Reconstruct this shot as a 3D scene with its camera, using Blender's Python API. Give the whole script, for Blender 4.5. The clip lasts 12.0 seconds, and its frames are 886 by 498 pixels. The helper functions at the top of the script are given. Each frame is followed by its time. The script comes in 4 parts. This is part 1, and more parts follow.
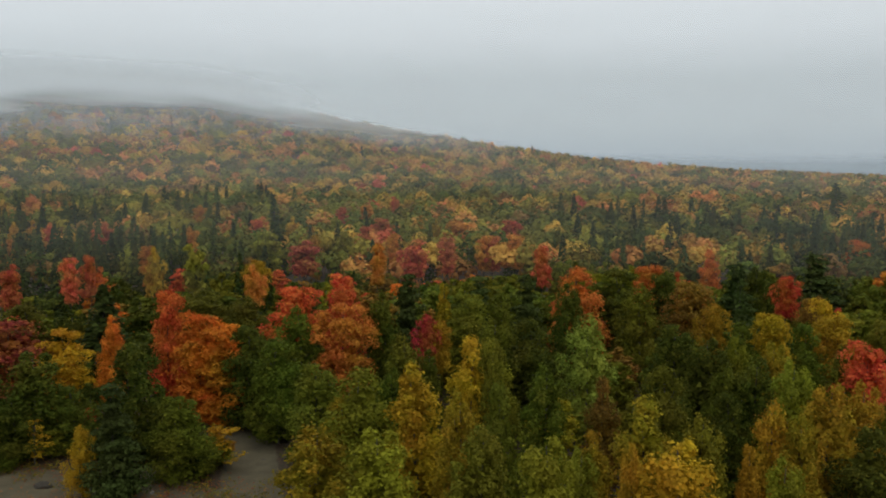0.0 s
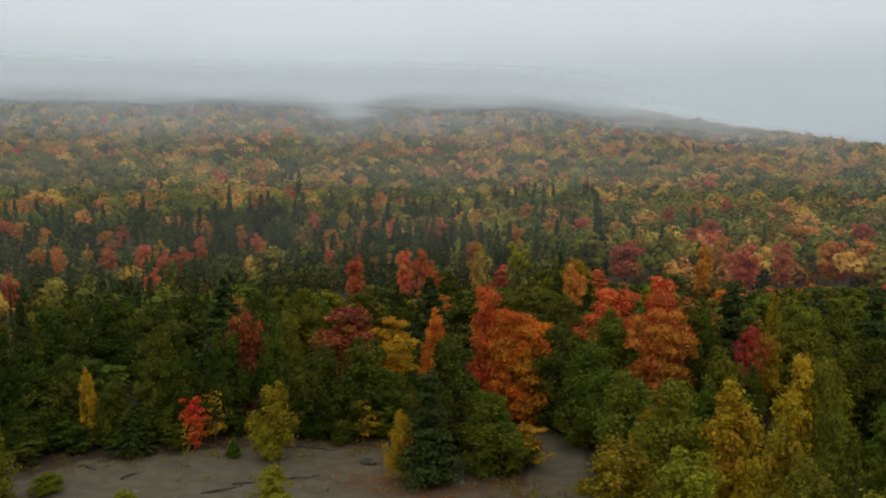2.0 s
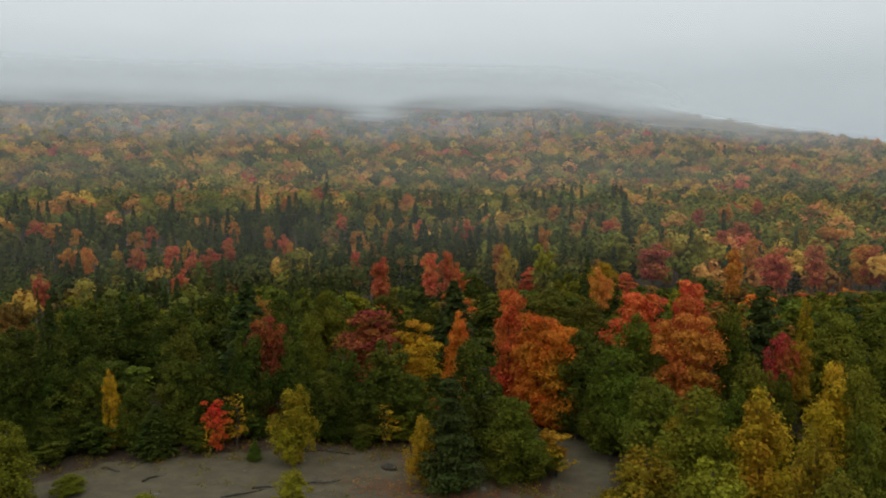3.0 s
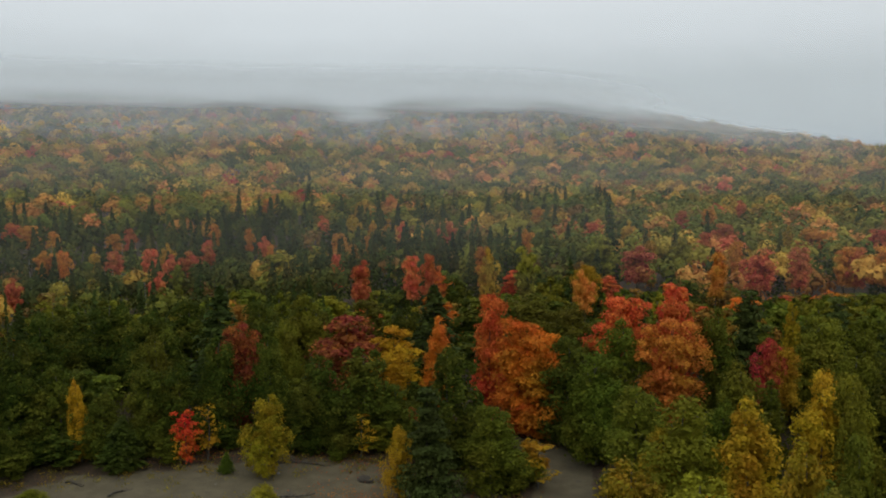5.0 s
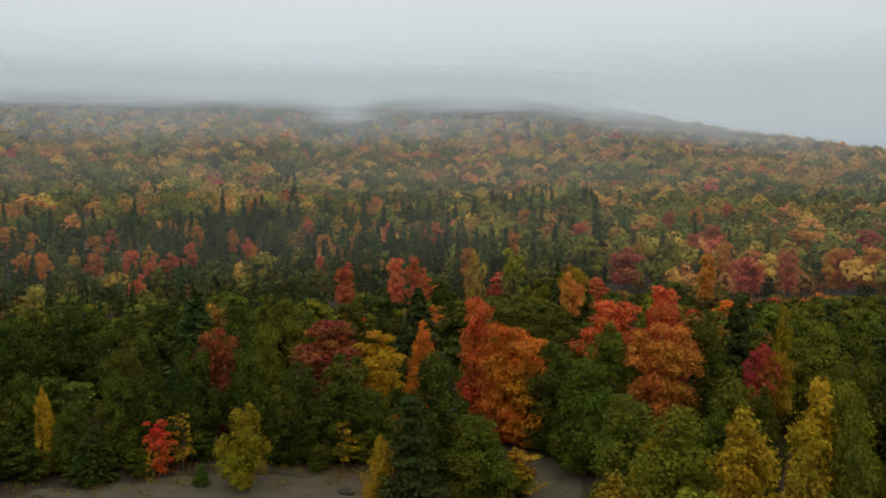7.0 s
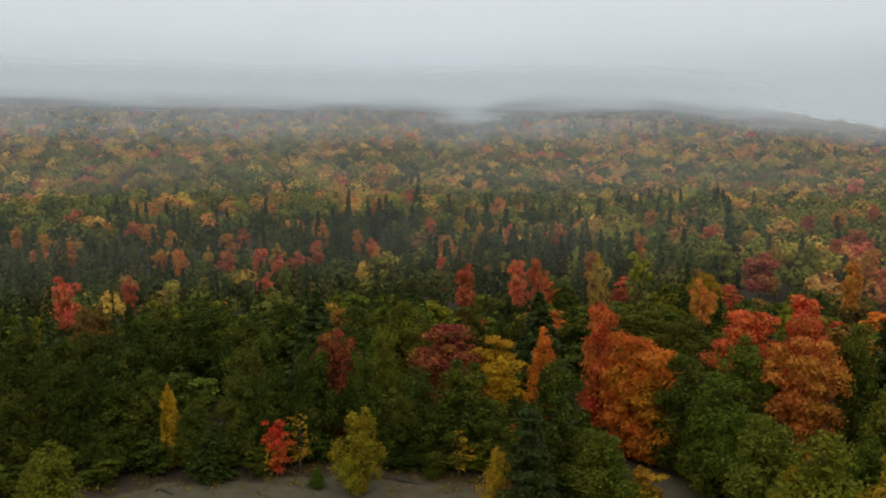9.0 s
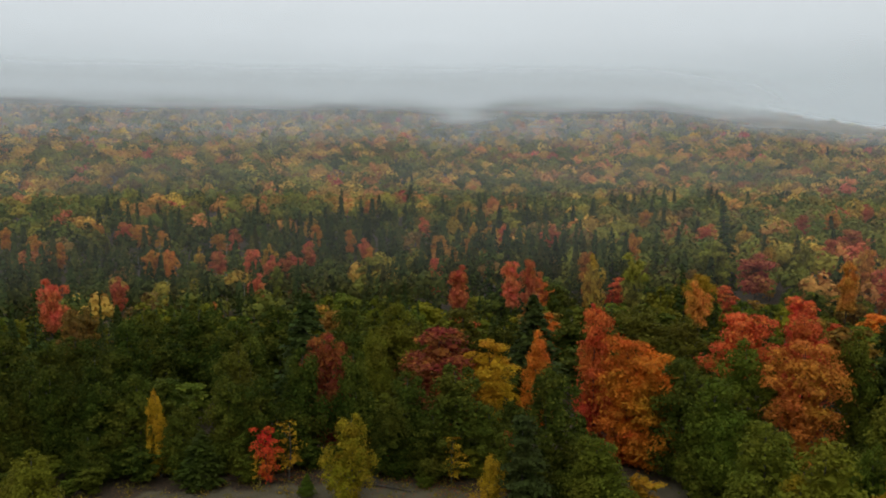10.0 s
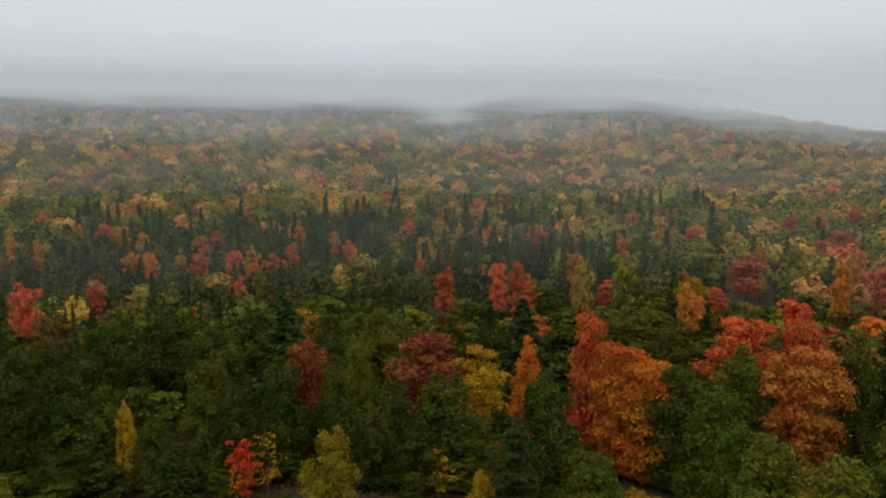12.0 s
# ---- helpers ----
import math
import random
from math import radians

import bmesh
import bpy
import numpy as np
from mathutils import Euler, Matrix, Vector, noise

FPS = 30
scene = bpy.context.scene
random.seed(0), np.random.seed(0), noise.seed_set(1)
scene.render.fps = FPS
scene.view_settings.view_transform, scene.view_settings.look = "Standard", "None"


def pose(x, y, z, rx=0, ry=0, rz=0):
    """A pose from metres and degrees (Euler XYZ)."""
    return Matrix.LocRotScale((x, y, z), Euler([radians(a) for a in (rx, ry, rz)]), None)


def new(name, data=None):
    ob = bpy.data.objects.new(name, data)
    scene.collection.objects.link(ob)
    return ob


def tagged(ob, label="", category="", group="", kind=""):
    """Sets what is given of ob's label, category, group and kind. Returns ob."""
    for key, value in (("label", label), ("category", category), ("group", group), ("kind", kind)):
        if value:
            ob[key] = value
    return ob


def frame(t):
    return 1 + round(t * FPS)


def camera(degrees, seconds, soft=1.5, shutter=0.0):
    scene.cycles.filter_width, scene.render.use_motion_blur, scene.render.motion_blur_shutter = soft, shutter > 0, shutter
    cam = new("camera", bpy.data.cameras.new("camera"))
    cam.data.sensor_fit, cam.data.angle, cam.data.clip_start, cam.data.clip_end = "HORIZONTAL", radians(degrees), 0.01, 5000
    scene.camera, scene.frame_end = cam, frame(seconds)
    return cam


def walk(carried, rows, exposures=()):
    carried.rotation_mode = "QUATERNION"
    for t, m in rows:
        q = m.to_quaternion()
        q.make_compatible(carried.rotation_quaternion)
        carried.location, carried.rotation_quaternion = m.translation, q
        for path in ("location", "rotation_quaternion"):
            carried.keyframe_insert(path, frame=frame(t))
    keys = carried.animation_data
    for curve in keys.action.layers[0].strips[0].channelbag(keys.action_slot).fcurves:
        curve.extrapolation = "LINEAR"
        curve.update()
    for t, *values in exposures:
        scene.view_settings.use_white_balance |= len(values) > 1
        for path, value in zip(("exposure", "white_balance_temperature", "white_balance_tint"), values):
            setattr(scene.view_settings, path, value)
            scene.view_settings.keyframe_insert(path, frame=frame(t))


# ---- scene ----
cam = camera(54.8, 12.0, soft=1.9)
# seconds, x, y, z, yaw, pitch, roll
ROWS = [
    (0.0, 0.00, 0.00, 19.60, 0.00, -5.67, -0.24),
    (0.5, 0.12, 0.42, 19.59, 1.94, -5.67, -0.17),
    (1.0, 0.23, 0.82, 19.59, 6.31, -5.70, -0.18),
    (1.5, 0.32, 1.21, 19.60, 13.73, -5.77, -0.08),
    (2.0, 0.43, 1.62, 19.62, 21.68, -5.80, 0.05),
    (2.5, 0.51, 1.98, 19.64, 23.78, -5.74, 0.06),
    (3.0, 0.51, 2.38, 19.67, 23.58, -5.70, 0.04),
    (5.0, 0.17, 4.17, 19.68, 22.53, -5.60, 0.04),
    (5.5, 0.04, 4.66, 19.66, 22.26, -5.57, 0.04),
    (6.0, -0.08, 5.12, 19.63, 21.99, -5.56, 0.05),
    (6.5, -0.23, 5.57, 19.63, 21.74, -5.57, 0.03),
    (6.7, -0.30, 5.75, 19.63, 21.61, -5.55, 0.00),
    (7.4, -0.47, 6.32, 19.62, 21.95, -5.53, 0.00),
    (8.3, -0.73, 7.07, 19.62, 26.10, -5.50, 0.00),
    (8.5, -0.82, 7.26, 19.62, 27.26, -5.51, 0.00),
    (9.0, -1.06, 7.76, 19.64, 29.87, -5.52, 0.01),
    (9.5, -1.31, 8.31, 19.67, 29.66, -5.52, 0.03),
    (10.0, -1.60, 8.81, 19.68, 29.43, -5.52, 0.01),
    (10.5, -1.88, 9.35, 19.67, 29.20, -5.51, 0.01),
    (11.0, -2.20, 9.86, 19.64, 28.92, -5.47, 0.01),
    (11.5, -2.54, 10.39, 19.60, 28.67, -5.47, 0.00),
    (12.0, -2.86, 10.95, 19.56, 28.45, -5.46, 0.00),
]
walk(cam, [(t, pose(x, y, z, 90 + pitch, roll, yaw)) for t, x, y, z, yaw, pitch, roll in ROWS])

# ---- light: an overcast morning, low cloud on the hill ----
SUN_UP, SUN_TURN = 48.0, 140.0
world = bpy.data.worlds.new("overcast_sky")
scene.world = world
world.use_nodes = True
wn, wl = world.node_tree.nodes, world.node_tree.links
wn.clear()
sky = wn.new("ShaderNodeTexSky")
sky.sky_type = "NISHITA"
sky.sun_disc = False
sky.sun_elevation, sky.sun_rotation = radians(SUN_UP), radians(SUN_TURN)
sky.air_density, sky.dust_density = 1.0, 3.0
dim = wn.new("ShaderNodeMix")
dim.data_type, dim.blend_type = "RGBA", "MULTIPLY"
dim.inputs["Factor"].default_value = 1.0
dim.inputs["B"].default_value = (0.09, 0.09, 0.09, 1)
veil = wn.new("ShaderNodeMix")
veil.data_type = "RGBA"
veil.inputs["Factor"].default_value = 0.92
# the cloud deck: paler overhead, grey-blue towards the horizon
way = wn.new("ShaderNodeTexCoord")
split = wn.new("ShaderNodeSeparateXYZ")
deck = wn.new("ShaderNodeValToRGB")
deck.color_ramp.elements[0].position, deck.color_ramp.elements[0].color = 0.0, (0.42, 0.495, 0.55, 1)
deck.color_ramp.elements[1].position, deck.color_ramp.elements[1].color = 0.20, (0.765, 0.815, 0.84, 1)
for at_, tone_ in ((0.045, (0.51, 0.575, 0.61, 1)), (0.095, (0.545, 0.605, 0.635, 1)), (0.145, (0.695, 0.75, 0.78, 1)), (0.7, (0.84, 0.88, 0.89, 1))):
    deck.color_ramp.elements.new(at_).color = tone_
wl.new(way.outputs["Generated"], split.inputs[0])
wl.new(split.outputs["Z"], deck.inputs["Fac"])
wl.new(deck.outputs["Color"], veil.inputs["B"])
bg = wn.new("ShaderNodeBackground")
bg.inputs["Strength"].default_value = 1.0
wo = wn.new("ShaderNodeOutputWorld")
wl.new(sky.outputs["Color"], dim.inputs["A"])
wl.new(dim.outputs["Result"], veil.inputs["A"])
wl.new(veil.outputs["Result"], bg.inputs["Color"])
wl.new(bg.outputs["Background"], wo.inputs["Surface"])

sun = new("sun", bpy.data.lights.new("sun", "SUN"))
sun.data.energy, sun.data.angle, sun.data.color = 0.3, radians(30), (1.0, 0.97, 0.92)
sun.matrix_world = Matrix.Rotation(radians(-SUN_TURN), 4, "Z") @ Matrix.Rotation(radians(90 - SUN_UP), 4, "X").inverted()
scene.view_settings.exposure = 0.0


# ---- materials ----
class Nodes:
    """A small wrapper to write a material's nodes in few words."""

    def __init__(self, name):
        self.mat = bpy.data.materials.new(name)
        self.mat.use_nodes = True
        self.tree = self.mat.node_tree
        self.tree.nodes.clear()
        self.out = self.add("ShaderNodeOutputMaterial")

    def add(self, kind, **inputs):
        node = self.tree.nodes.new(kind)
        for key, value in inputs.items():
            self.put(node.inputs[key.replace("_", " ")], value)
        return node

    def put(self, socket, value):
        if isinstance(value, bpy.types.NodeSocket):
            self.tree.links.new(value, socket)
        else:
            socket.default_value = value

    def math(self, op, a, b=0.0, clamp=False):
        node = self.tree.nodes.new("ShaderNodeMath")
        node.operation, node.use_clamp = op, clamp
        self.put(node.inputs[0], a)
        self.put(node.inputs[1], b)
        return node.outputs[0]

    def mix(self, factor, a, b, blend="MIX"):
        node = self.tree.nodes.new("ShaderNodeMix")
        node.data_type, node.blend_type = "RGBA", blend
        self.put(node.inputs["Factor"], factor)
        for key, value in (("A", a), ("B", b)):
            self.put(node.inputs[key], (*value, 1) if isinstance(value, tuple) and len(value) == 3 else value)
        return node.outputs["Result"]

    def span(self, value, a, b, c=0.0, d=1.0, soft=True):
        node = self.tree.nodes.new("ShaderNodeMapRange")
        node.interpolation_type = "SMOOTHSTEP" if soft else "LINEAR"
        for key, v in zip(("Value", "From Min", "From Max", "To Min", "To Max"), (value, a, b, c, d)):
            self.put(node.inputs[key], v)
        return node.outputs["Result"]

    def noise(self, where, scale, detail=3.0, rough=0.55):
        return self.add("ShaderNodeTexNoise", Vector=where, Scale=scale, Detail=detail, Roughness=rough).outputs["Fac"]


def foliage(name, colour=None, second=(0.2, 0.16, 0.03), share=0.35, patch=0.5, through_leaf=0.25, least=0.65, most=1.45, each=False):
    """Leaves: the thing's own colour (or a fixed one), patches of a second tone, and a change from leaf to leaf."""
    n = Nodes(name)
    info, geo = n.add("ShaderNodeObjectInfo"), n.add("ShaderNodeNewGeometry")
    where = geo.outputs["Position"]
    base = info.outputs["Color"] if colour is None else (*colour, 1)
    blot = n.span(n.noise(where, patch, 2.0), 0.46, 0.68, 0, share)
    leaf = geo.outputs["Random Per Island"]
    tone = n.mix(blot, base, second)
    tone = n.mix(n.span(leaf, 0.72, 1.0, 0, share, False), tone, second)
    shade = n.add("ShaderNodeHueSaturation", Color=tone)
    n.put(shade.inputs["Hue"], n.span(n.noise(where, patch * 0.6, 1.0), 0.3, 0.7, 0.485, 0.515, False))
    n.put(shade.inputs["Value"], n.math("MULTIPLY", n.span(leaf, 0, 1, least, most, False), n.span(n.noise(where, 0.13, 2.0), 0.3, 0.7, 0.82, 1.2, False)))
    if each:
        own = n.add("ShaderNodeAttribute")
        own.attribute_name = "own_tone"
        n.put(shade.inputs["Value"], n.math("MULTIPLY", n.span(leaf, 0, 1, least, most, False), own.outputs["Fac"]))
    face = n.add("ShaderNodeBsdfPrincipled", Base_Color=shade.outputs["Color"], Roughness=0.8)
    face.inputs["Specular IOR Level"].default_value = 0.06
    back = n.add("ShaderNodeBsdfTranslucent", Color=shade.outputs["Color"])
    both = n.add("ShaderNodeMixShader", Fac=through_leaf)
    n.put(both.inputs[1], face.outputs[0])
    n.put(both.inputs[2], back.outputs[0])
    n.put(n.out.inputs["Surface"], both.outputs[0])
    return n.mat


def bark(name, dark, light):
    n = Nodes(name)
    where = n.add("ShaderNodeTexCoord").outputs["Object"]
    bands = n.add("ShaderNodeMapping", Vector=where, Scale=(3, 3, 9)).outputs[0]
    tone = n.mix(n.span(n.noise(bands, 2.2, 5.0), 0.4, 0.62), dark, light)
    face = n.add("ShaderNodeBsdfPrincipled", Base_Color=tone, Roughness=0.9)
    bump = n.add("ShaderNodeBump", Strength=0.5, Distance=0.02, Height=n.noise(bands, 9.0, 4.0))
    n.put(face.inputs["Normal"], bump.outputs[0])
    n.put(n.out.inputs["Surface"], face.outputs[0])
    return n.mat


def soil():
    """Grey packed dirt of the clearing and its track, russet leaf litter and dark humus elsewhere."""
    n = Nodes("soil")
    where = n.add("ShaderNodeNewGeometry").outputs["Position"]
    fine, mid, wide = n.noise(where, 6.0, 6.0, 0.65), n.noise(where, 0.9, 5.0), n.noise(where, 0.16, 3.0)
    dirt = n.mix(n.span(mid, 0.35, 0.7), (0.097, 0.079, 0.042), (0.134, 0.109, 0.060))
    dirt = n.mix(n.span(fine, 0.58, 0.75, 0, 0.5), dirt, (0.185, 0.150, 0.090))
    dirt = n.mix(n.span(n.noise(where, 0.5, 6.0, 0.7), 0.57, 0.66, 0, 0.7), dirt, (0.075, 0.062, 0.045))
    litter = n.mix(n.span(fine, 0.4, 0.62), (0.030, 0.022, 0.012), (0.095, 0.052, 0.024))
    litter = n.mix(n.span(mid, 0.5, 0.7, 0, 0.7), litter, (0.045, 0.05, 0.018))
    bare = n.add("ShaderNodeAttribute")
    bare.attribute_name = "bare"
    ragged = n.math("ADD", bare.outputs["Fac"], n.math("MULTIPLY", n.math("SUBTRACT", mid, 0.5), 0.7))
    ragged = n.math("ADD", ragged, n.math("MULTIPLY", n.math("SUBTRACT", wide, 0.5), 0.3))
    ragged = n.math("MULTIPLY", ragged, n.span(bare.outputs["Fac"], 0.02, 0.25))
    tone = n.mix(n.span(ragged, 0.35, 0.62), litter, dirt)
    face = n.add("ShaderNodeBsdfPrincipled", Base_Color=tone, Roughness=0.92)
    bump = n.add("ShaderNodeBump", Strength=0.6, Distance=0.12, Height=n.math("ADD", fine, mid))
    n.put(face.inputs["Normal"], bump.outputs[0])
    n.put(n.out.inputs["Surface"], face.outputs[0])
    return n.mat


def mist(name, tone, grain=0.006):
    """Thin cloud and haze sheets: droplets lit from the sky above, as dense as the sheet's own "thick" says, broken by
    wisps.
    """
    n = Nodes(name)
    where = n.add("ShaderNodeNewGeometry").outputs["Position"]
    shift = n.add("ShaderNodeMapping", Vector=where, Scale=(1, 1, 2.2)).outputs[0]
    wisps = n.math("ADD", n.math("MULTIPLY", n.noise(shift, grain, 3.0), 0.7), n.math("MULTIPLY", n.noise(shift, grain * 3.2, 4.0), 0.3))
    own = n.add("ShaderNodeAttribute")
    own.attribute_name = "thick"
    thick = own.outputs["Fac"]
    # wisps eat into the thin parts and leave the dense ones whole
    loose = n.math("MULTIPLY", n.math("MULTIPLY", thick, n.math("SUBTRACT", 1.0, thick)), n.span(wisps, 0.3, 0.7, -0.7, 0.7, False))
    dense = n.math("ADD", thick, loose, True)
    front = n.add("ShaderNodeBsdfDiffuse", Color=(*tone, 1), Normal=n.add("ShaderNodeCombineXYZ", Z=1.0).outputs[0])
    under = n.add("ShaderNodeBsdfTranslucent", Color=(0.95, 0.95, 0.95, 1), Normal=n.add("ShaderNodeCombineXYZ", Z=1.0).outputs[0])
    drops = n.add("ShaderNodeMixShader", Fac=0.25)
    n.put(drops.inputs[1], front.outputs[0])
    n.put(drops.inputs[2], under.outputs[0])
    both = n.add("ShaderNodeMixShader", Fac=dense)
    n.put(both.inputs[1], n.add("ShaderNodeBsdfTransparent").outputs[0])
    n.put(both.inputs[2], drops.outputs[0])
    n.put(n.out.inputs["Surface"], both.outputs[0])
    return n.mat


GREEN, DEEP, OLIVE, LIME = (0.098, 0.122, 0.013), (0.053, 0.070, 0.009), (0.136, 0.138, 0.012), (0.21, 0.20, 0.015)
YELLOW, GOLD, ORANGE, RED = (0.27, 0.212, 0.013), (0.52, 0.29, 0.020), (0.62, 0.19, 0.026), (0.54, 0.092, 0.036)
CRIMSON, MAROON, RUST, SPRUCE = (0.36, 0.028, 0.034), (0.20, 0.044, 0.024), (0.21, 0.122, 0.024), (0.046, 0.064, 0.013)
PALE, HONEY, FLAME = (0.21, 0.275, 0.045), (0.46, 0.285, 0.018), (0.58, 0.225, 0.022)
AMBER, SCARLET = (0.42, 0.24, 0.016), (0.50, 0.066, 0.022)

leaf_green = foliage("leaves_green", None, (0.17, 0.15, 0.018), 0.32)
leaf_warm = foliage("leaves_autumn", None, (0.40, 0.19, 0.016), 0.34, 0.7)
needle = foliage("needles", None, (0.05, 0.06, 0.02), 0.3, 0.8, 0.1)
grey_bark = bark("grey_bark", (0.03, 0.025, 0.02), (0.085, 0.075, 0.06))
birch_bark = bark("birch_bark", (0.05, 0.042, 0.034), (0.14, 0.13, 0.11))
ground_soil = soil()
snag_bark = bark("snag_bark", (0.16, 0.15, 0.135), (0.34, 0.325, 0.30))
clod = bark("clod", (0.03, 0.024, 0.016), (0.075, 0.06, 0.042))
stone_grey = bark("stone_grey", (0.13, 0.12, 0.11), (0.27, 0.255, 0.235))
weed_leaf = foliage("weed_leaves", (0.16, 0.14, 0.02), (0.34, 0.22, 0.03), 0.6, 0.5)
russet_leaf = foliage("russet_leaves", (0.22, 0.065, 0.028), (0.34, 0.14, 0.03), 0.5, 0.5, 0.05)


def smooth(a, b, v):
    t = np.clip((np.asarray(v, float) - a) / (b - a), 0, 1)
    return t * t * (3 - 2 * t)


def crest_reach(az):
    """How far off the crest of the hill lies, by bearing (degrees to the left)."""
    return np.interp(az, [-30, -10, 3, 16, 30, 60], [620, 720, 900, 980, 1020, 1020])


def ground(x, y):
    """Height of the land: a level clearing, a shallow valley behind it, then the hillside up to its crest."""
    x, y = np.asarray(x, float), np.asarray(y, float)
    r = np.hypot(x, y)
    az = np.degrees(np.arctan2(-x, y))
    left = smooth(10, 40, az) * (1 - smooth(95, 130, az))
    z = (-2.5 - 6 * left) * smooth(66, 150, r) + (2.5 + 6.5 * left) * smooth(200, 340, r) + 1.5 * smooth(340, 440, r)
    rise = np.interp(az, [-180, -90, -27, -19, -13.6, -8.4, 3.4, 10, 16, 24, 70, 120, 180],
                     [-1.2, -1.1, -0.7, -0.3, 0.1, 0.65, 2.4, 3.6, 4.6, 4.9, 4.9, -1, -1.2])
    far = crest_reach(az)
    near = 420 - 90 * left
    crest = 19.6 + far * np.tan(np.radians(rise)) - 11.5
    t = np.clip((r - near) / (far - near), 0, 1)
    z = z + (crest - z) * t ** 1.35
    back = smooth(0, 1, (r - far) / 1300)
    z = z + (-12 - z) * back
    return z + 0.5 * np.sin(x * 0.045 + 1) * np.sin(y * 0.038) * smooth(62, 90, r)


def clearing(x, y):
    """1 on the bare dirt of the clearing and of the track that leaves it, 0 under the trees."""
    x, y = np.asarray(x, float), np.asarray(y, float)
    r, az = np.hypot(x, y), np.degrees(np.arctan2(-x, y))
    edge = np.interp(az, [-40, 2, 10, 14, 20, 30, 38, 44, 52, 62, 90], [18, 22, 30, 50, 57, 60.5, 60, 60, 56, 47, 40])
    open_land = 1 - smooth(edge - 2.5, edge + 2.5, r)
    track = -10.6 - 0.24 * (y - 46)
    lane = (1 - smooth(1.2, 2.5, np.abs(x - track))) * smooth(36, 42, y) * (1 - smooth(58, 64, y))
    return np.maximum(open_land, lane)


def mesh_of(name, verts, faces, mats, slots=None, smooth_faces=False):
    """A mesh from arrays; all faces have as many corners as the array is wide."""
    verts, faces = np.asarray(verts, np.float32), np.asarray(faces, np.int32)
    me = bpy.data.meshes.new(name)
    k = faces.shape[1]
    me.vertices.add(len(verts))
    me.vertices.foreach_set("co", verts.ravel())
    me.loops.add(faces.size)
    me.loops.foreach_set("vertex_index", faces.ravel())
    me.polygons.add(len(faces))
    me.polygons.foreach_set("loop_start", np.arange(0, faces.size, k, dtype=np.int32))
    me.polygons.foreach_set("use_smooth", np.full(len(faces), smooth_faces))
    for m in mats:
        me.materials.append(m)
    if slots is not None:
        me.polygons.foreach_set("material_index", np.asarray(slots, np.int32))
    me.update(calc_edges=True)
    return me


def grid_faces(rows_n, cols_n, closed=False):
    a, b = np.meshgrid(np.arange(rows_n - 1), np.arange(cols_n if closed else cols_n - 1), indexing="ij")
    c = (b + 1) % cols_n
    return np.stack([a * cols_n + b, a * cols_n + c, (a + 1) * cols_n + c, (a + 1) * cols_n + b], -1).reshape(-1, 4)


# ---- the land: one sheet out to the horizon ----
radii = np.concatenate([[0.5], np.arange(4, 110, 1.1), np.arange(110, 420, 7.0), np.geomspace(420, 4800, 60)])
turns = np.radians(np.concatenate([np.arange(-50, 80, 0.75), np.arange(80, 310, 5.0)]))
R, A = np.meshgrid(radii, turns, indexing="ij")
gx, gy = -R * np.sin(A), R * np.cos(A)
gz = ground(gx, gy)
bumps = np.array([noise.noise((x * 0.35, y * 0.35, 0)) for x, y in zip(gx.ravel(), gy.ravel())]).reshape(gx.shape)
gz = gz + 0.10 * bumps * (1 - smooth(100, 200, R))
land = mesh_of("ground", np.stack([gx, gy, gz], -1).reshape(-1, 3), grid_faces(len(radii), len(turns), True), [ground_soil], None, True)
bare = land.attributes.new("bare", "FLOAT", "POINT")
bare.data.foreach_set("value", clearing(gx, gy).ravel().astype(np.float32))
tagged(new("ground", land), "dark leaf-littered forest soil with a grey dirt clearing", "ground", kind="structure")


# ---- low cloud lying on the hillside and hiding its top ----
def cloud_sheet(name, x, y, z, thick, mat, label, category):
    faces_ = grid_faces(*x.shape)
    faces_ = faces_[np.asarray(thick).ravel()[faces_].max(1) > 0.0]
    me = mesh_of(name, np.stack([x, y, z], -1).reshape(-1, 3), faces_, [mat], None, True)
    own = me.attributes.new("thick", "FLOAT", "POINT")
    own.data.foreach_set("value", np.clip(thick, 0, 1).ravel().astype(np.float32))
    return tagged(new(name, me), label, category, kind="structure")


cloud_grey = mist("cloud", (0.745, 0.795, 0.82))
haze_white = mist("haze", (0.74, 0.765, 0.775), 0.01)
# the blue of far haze is put into this sheet's own colour
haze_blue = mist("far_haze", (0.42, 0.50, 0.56))


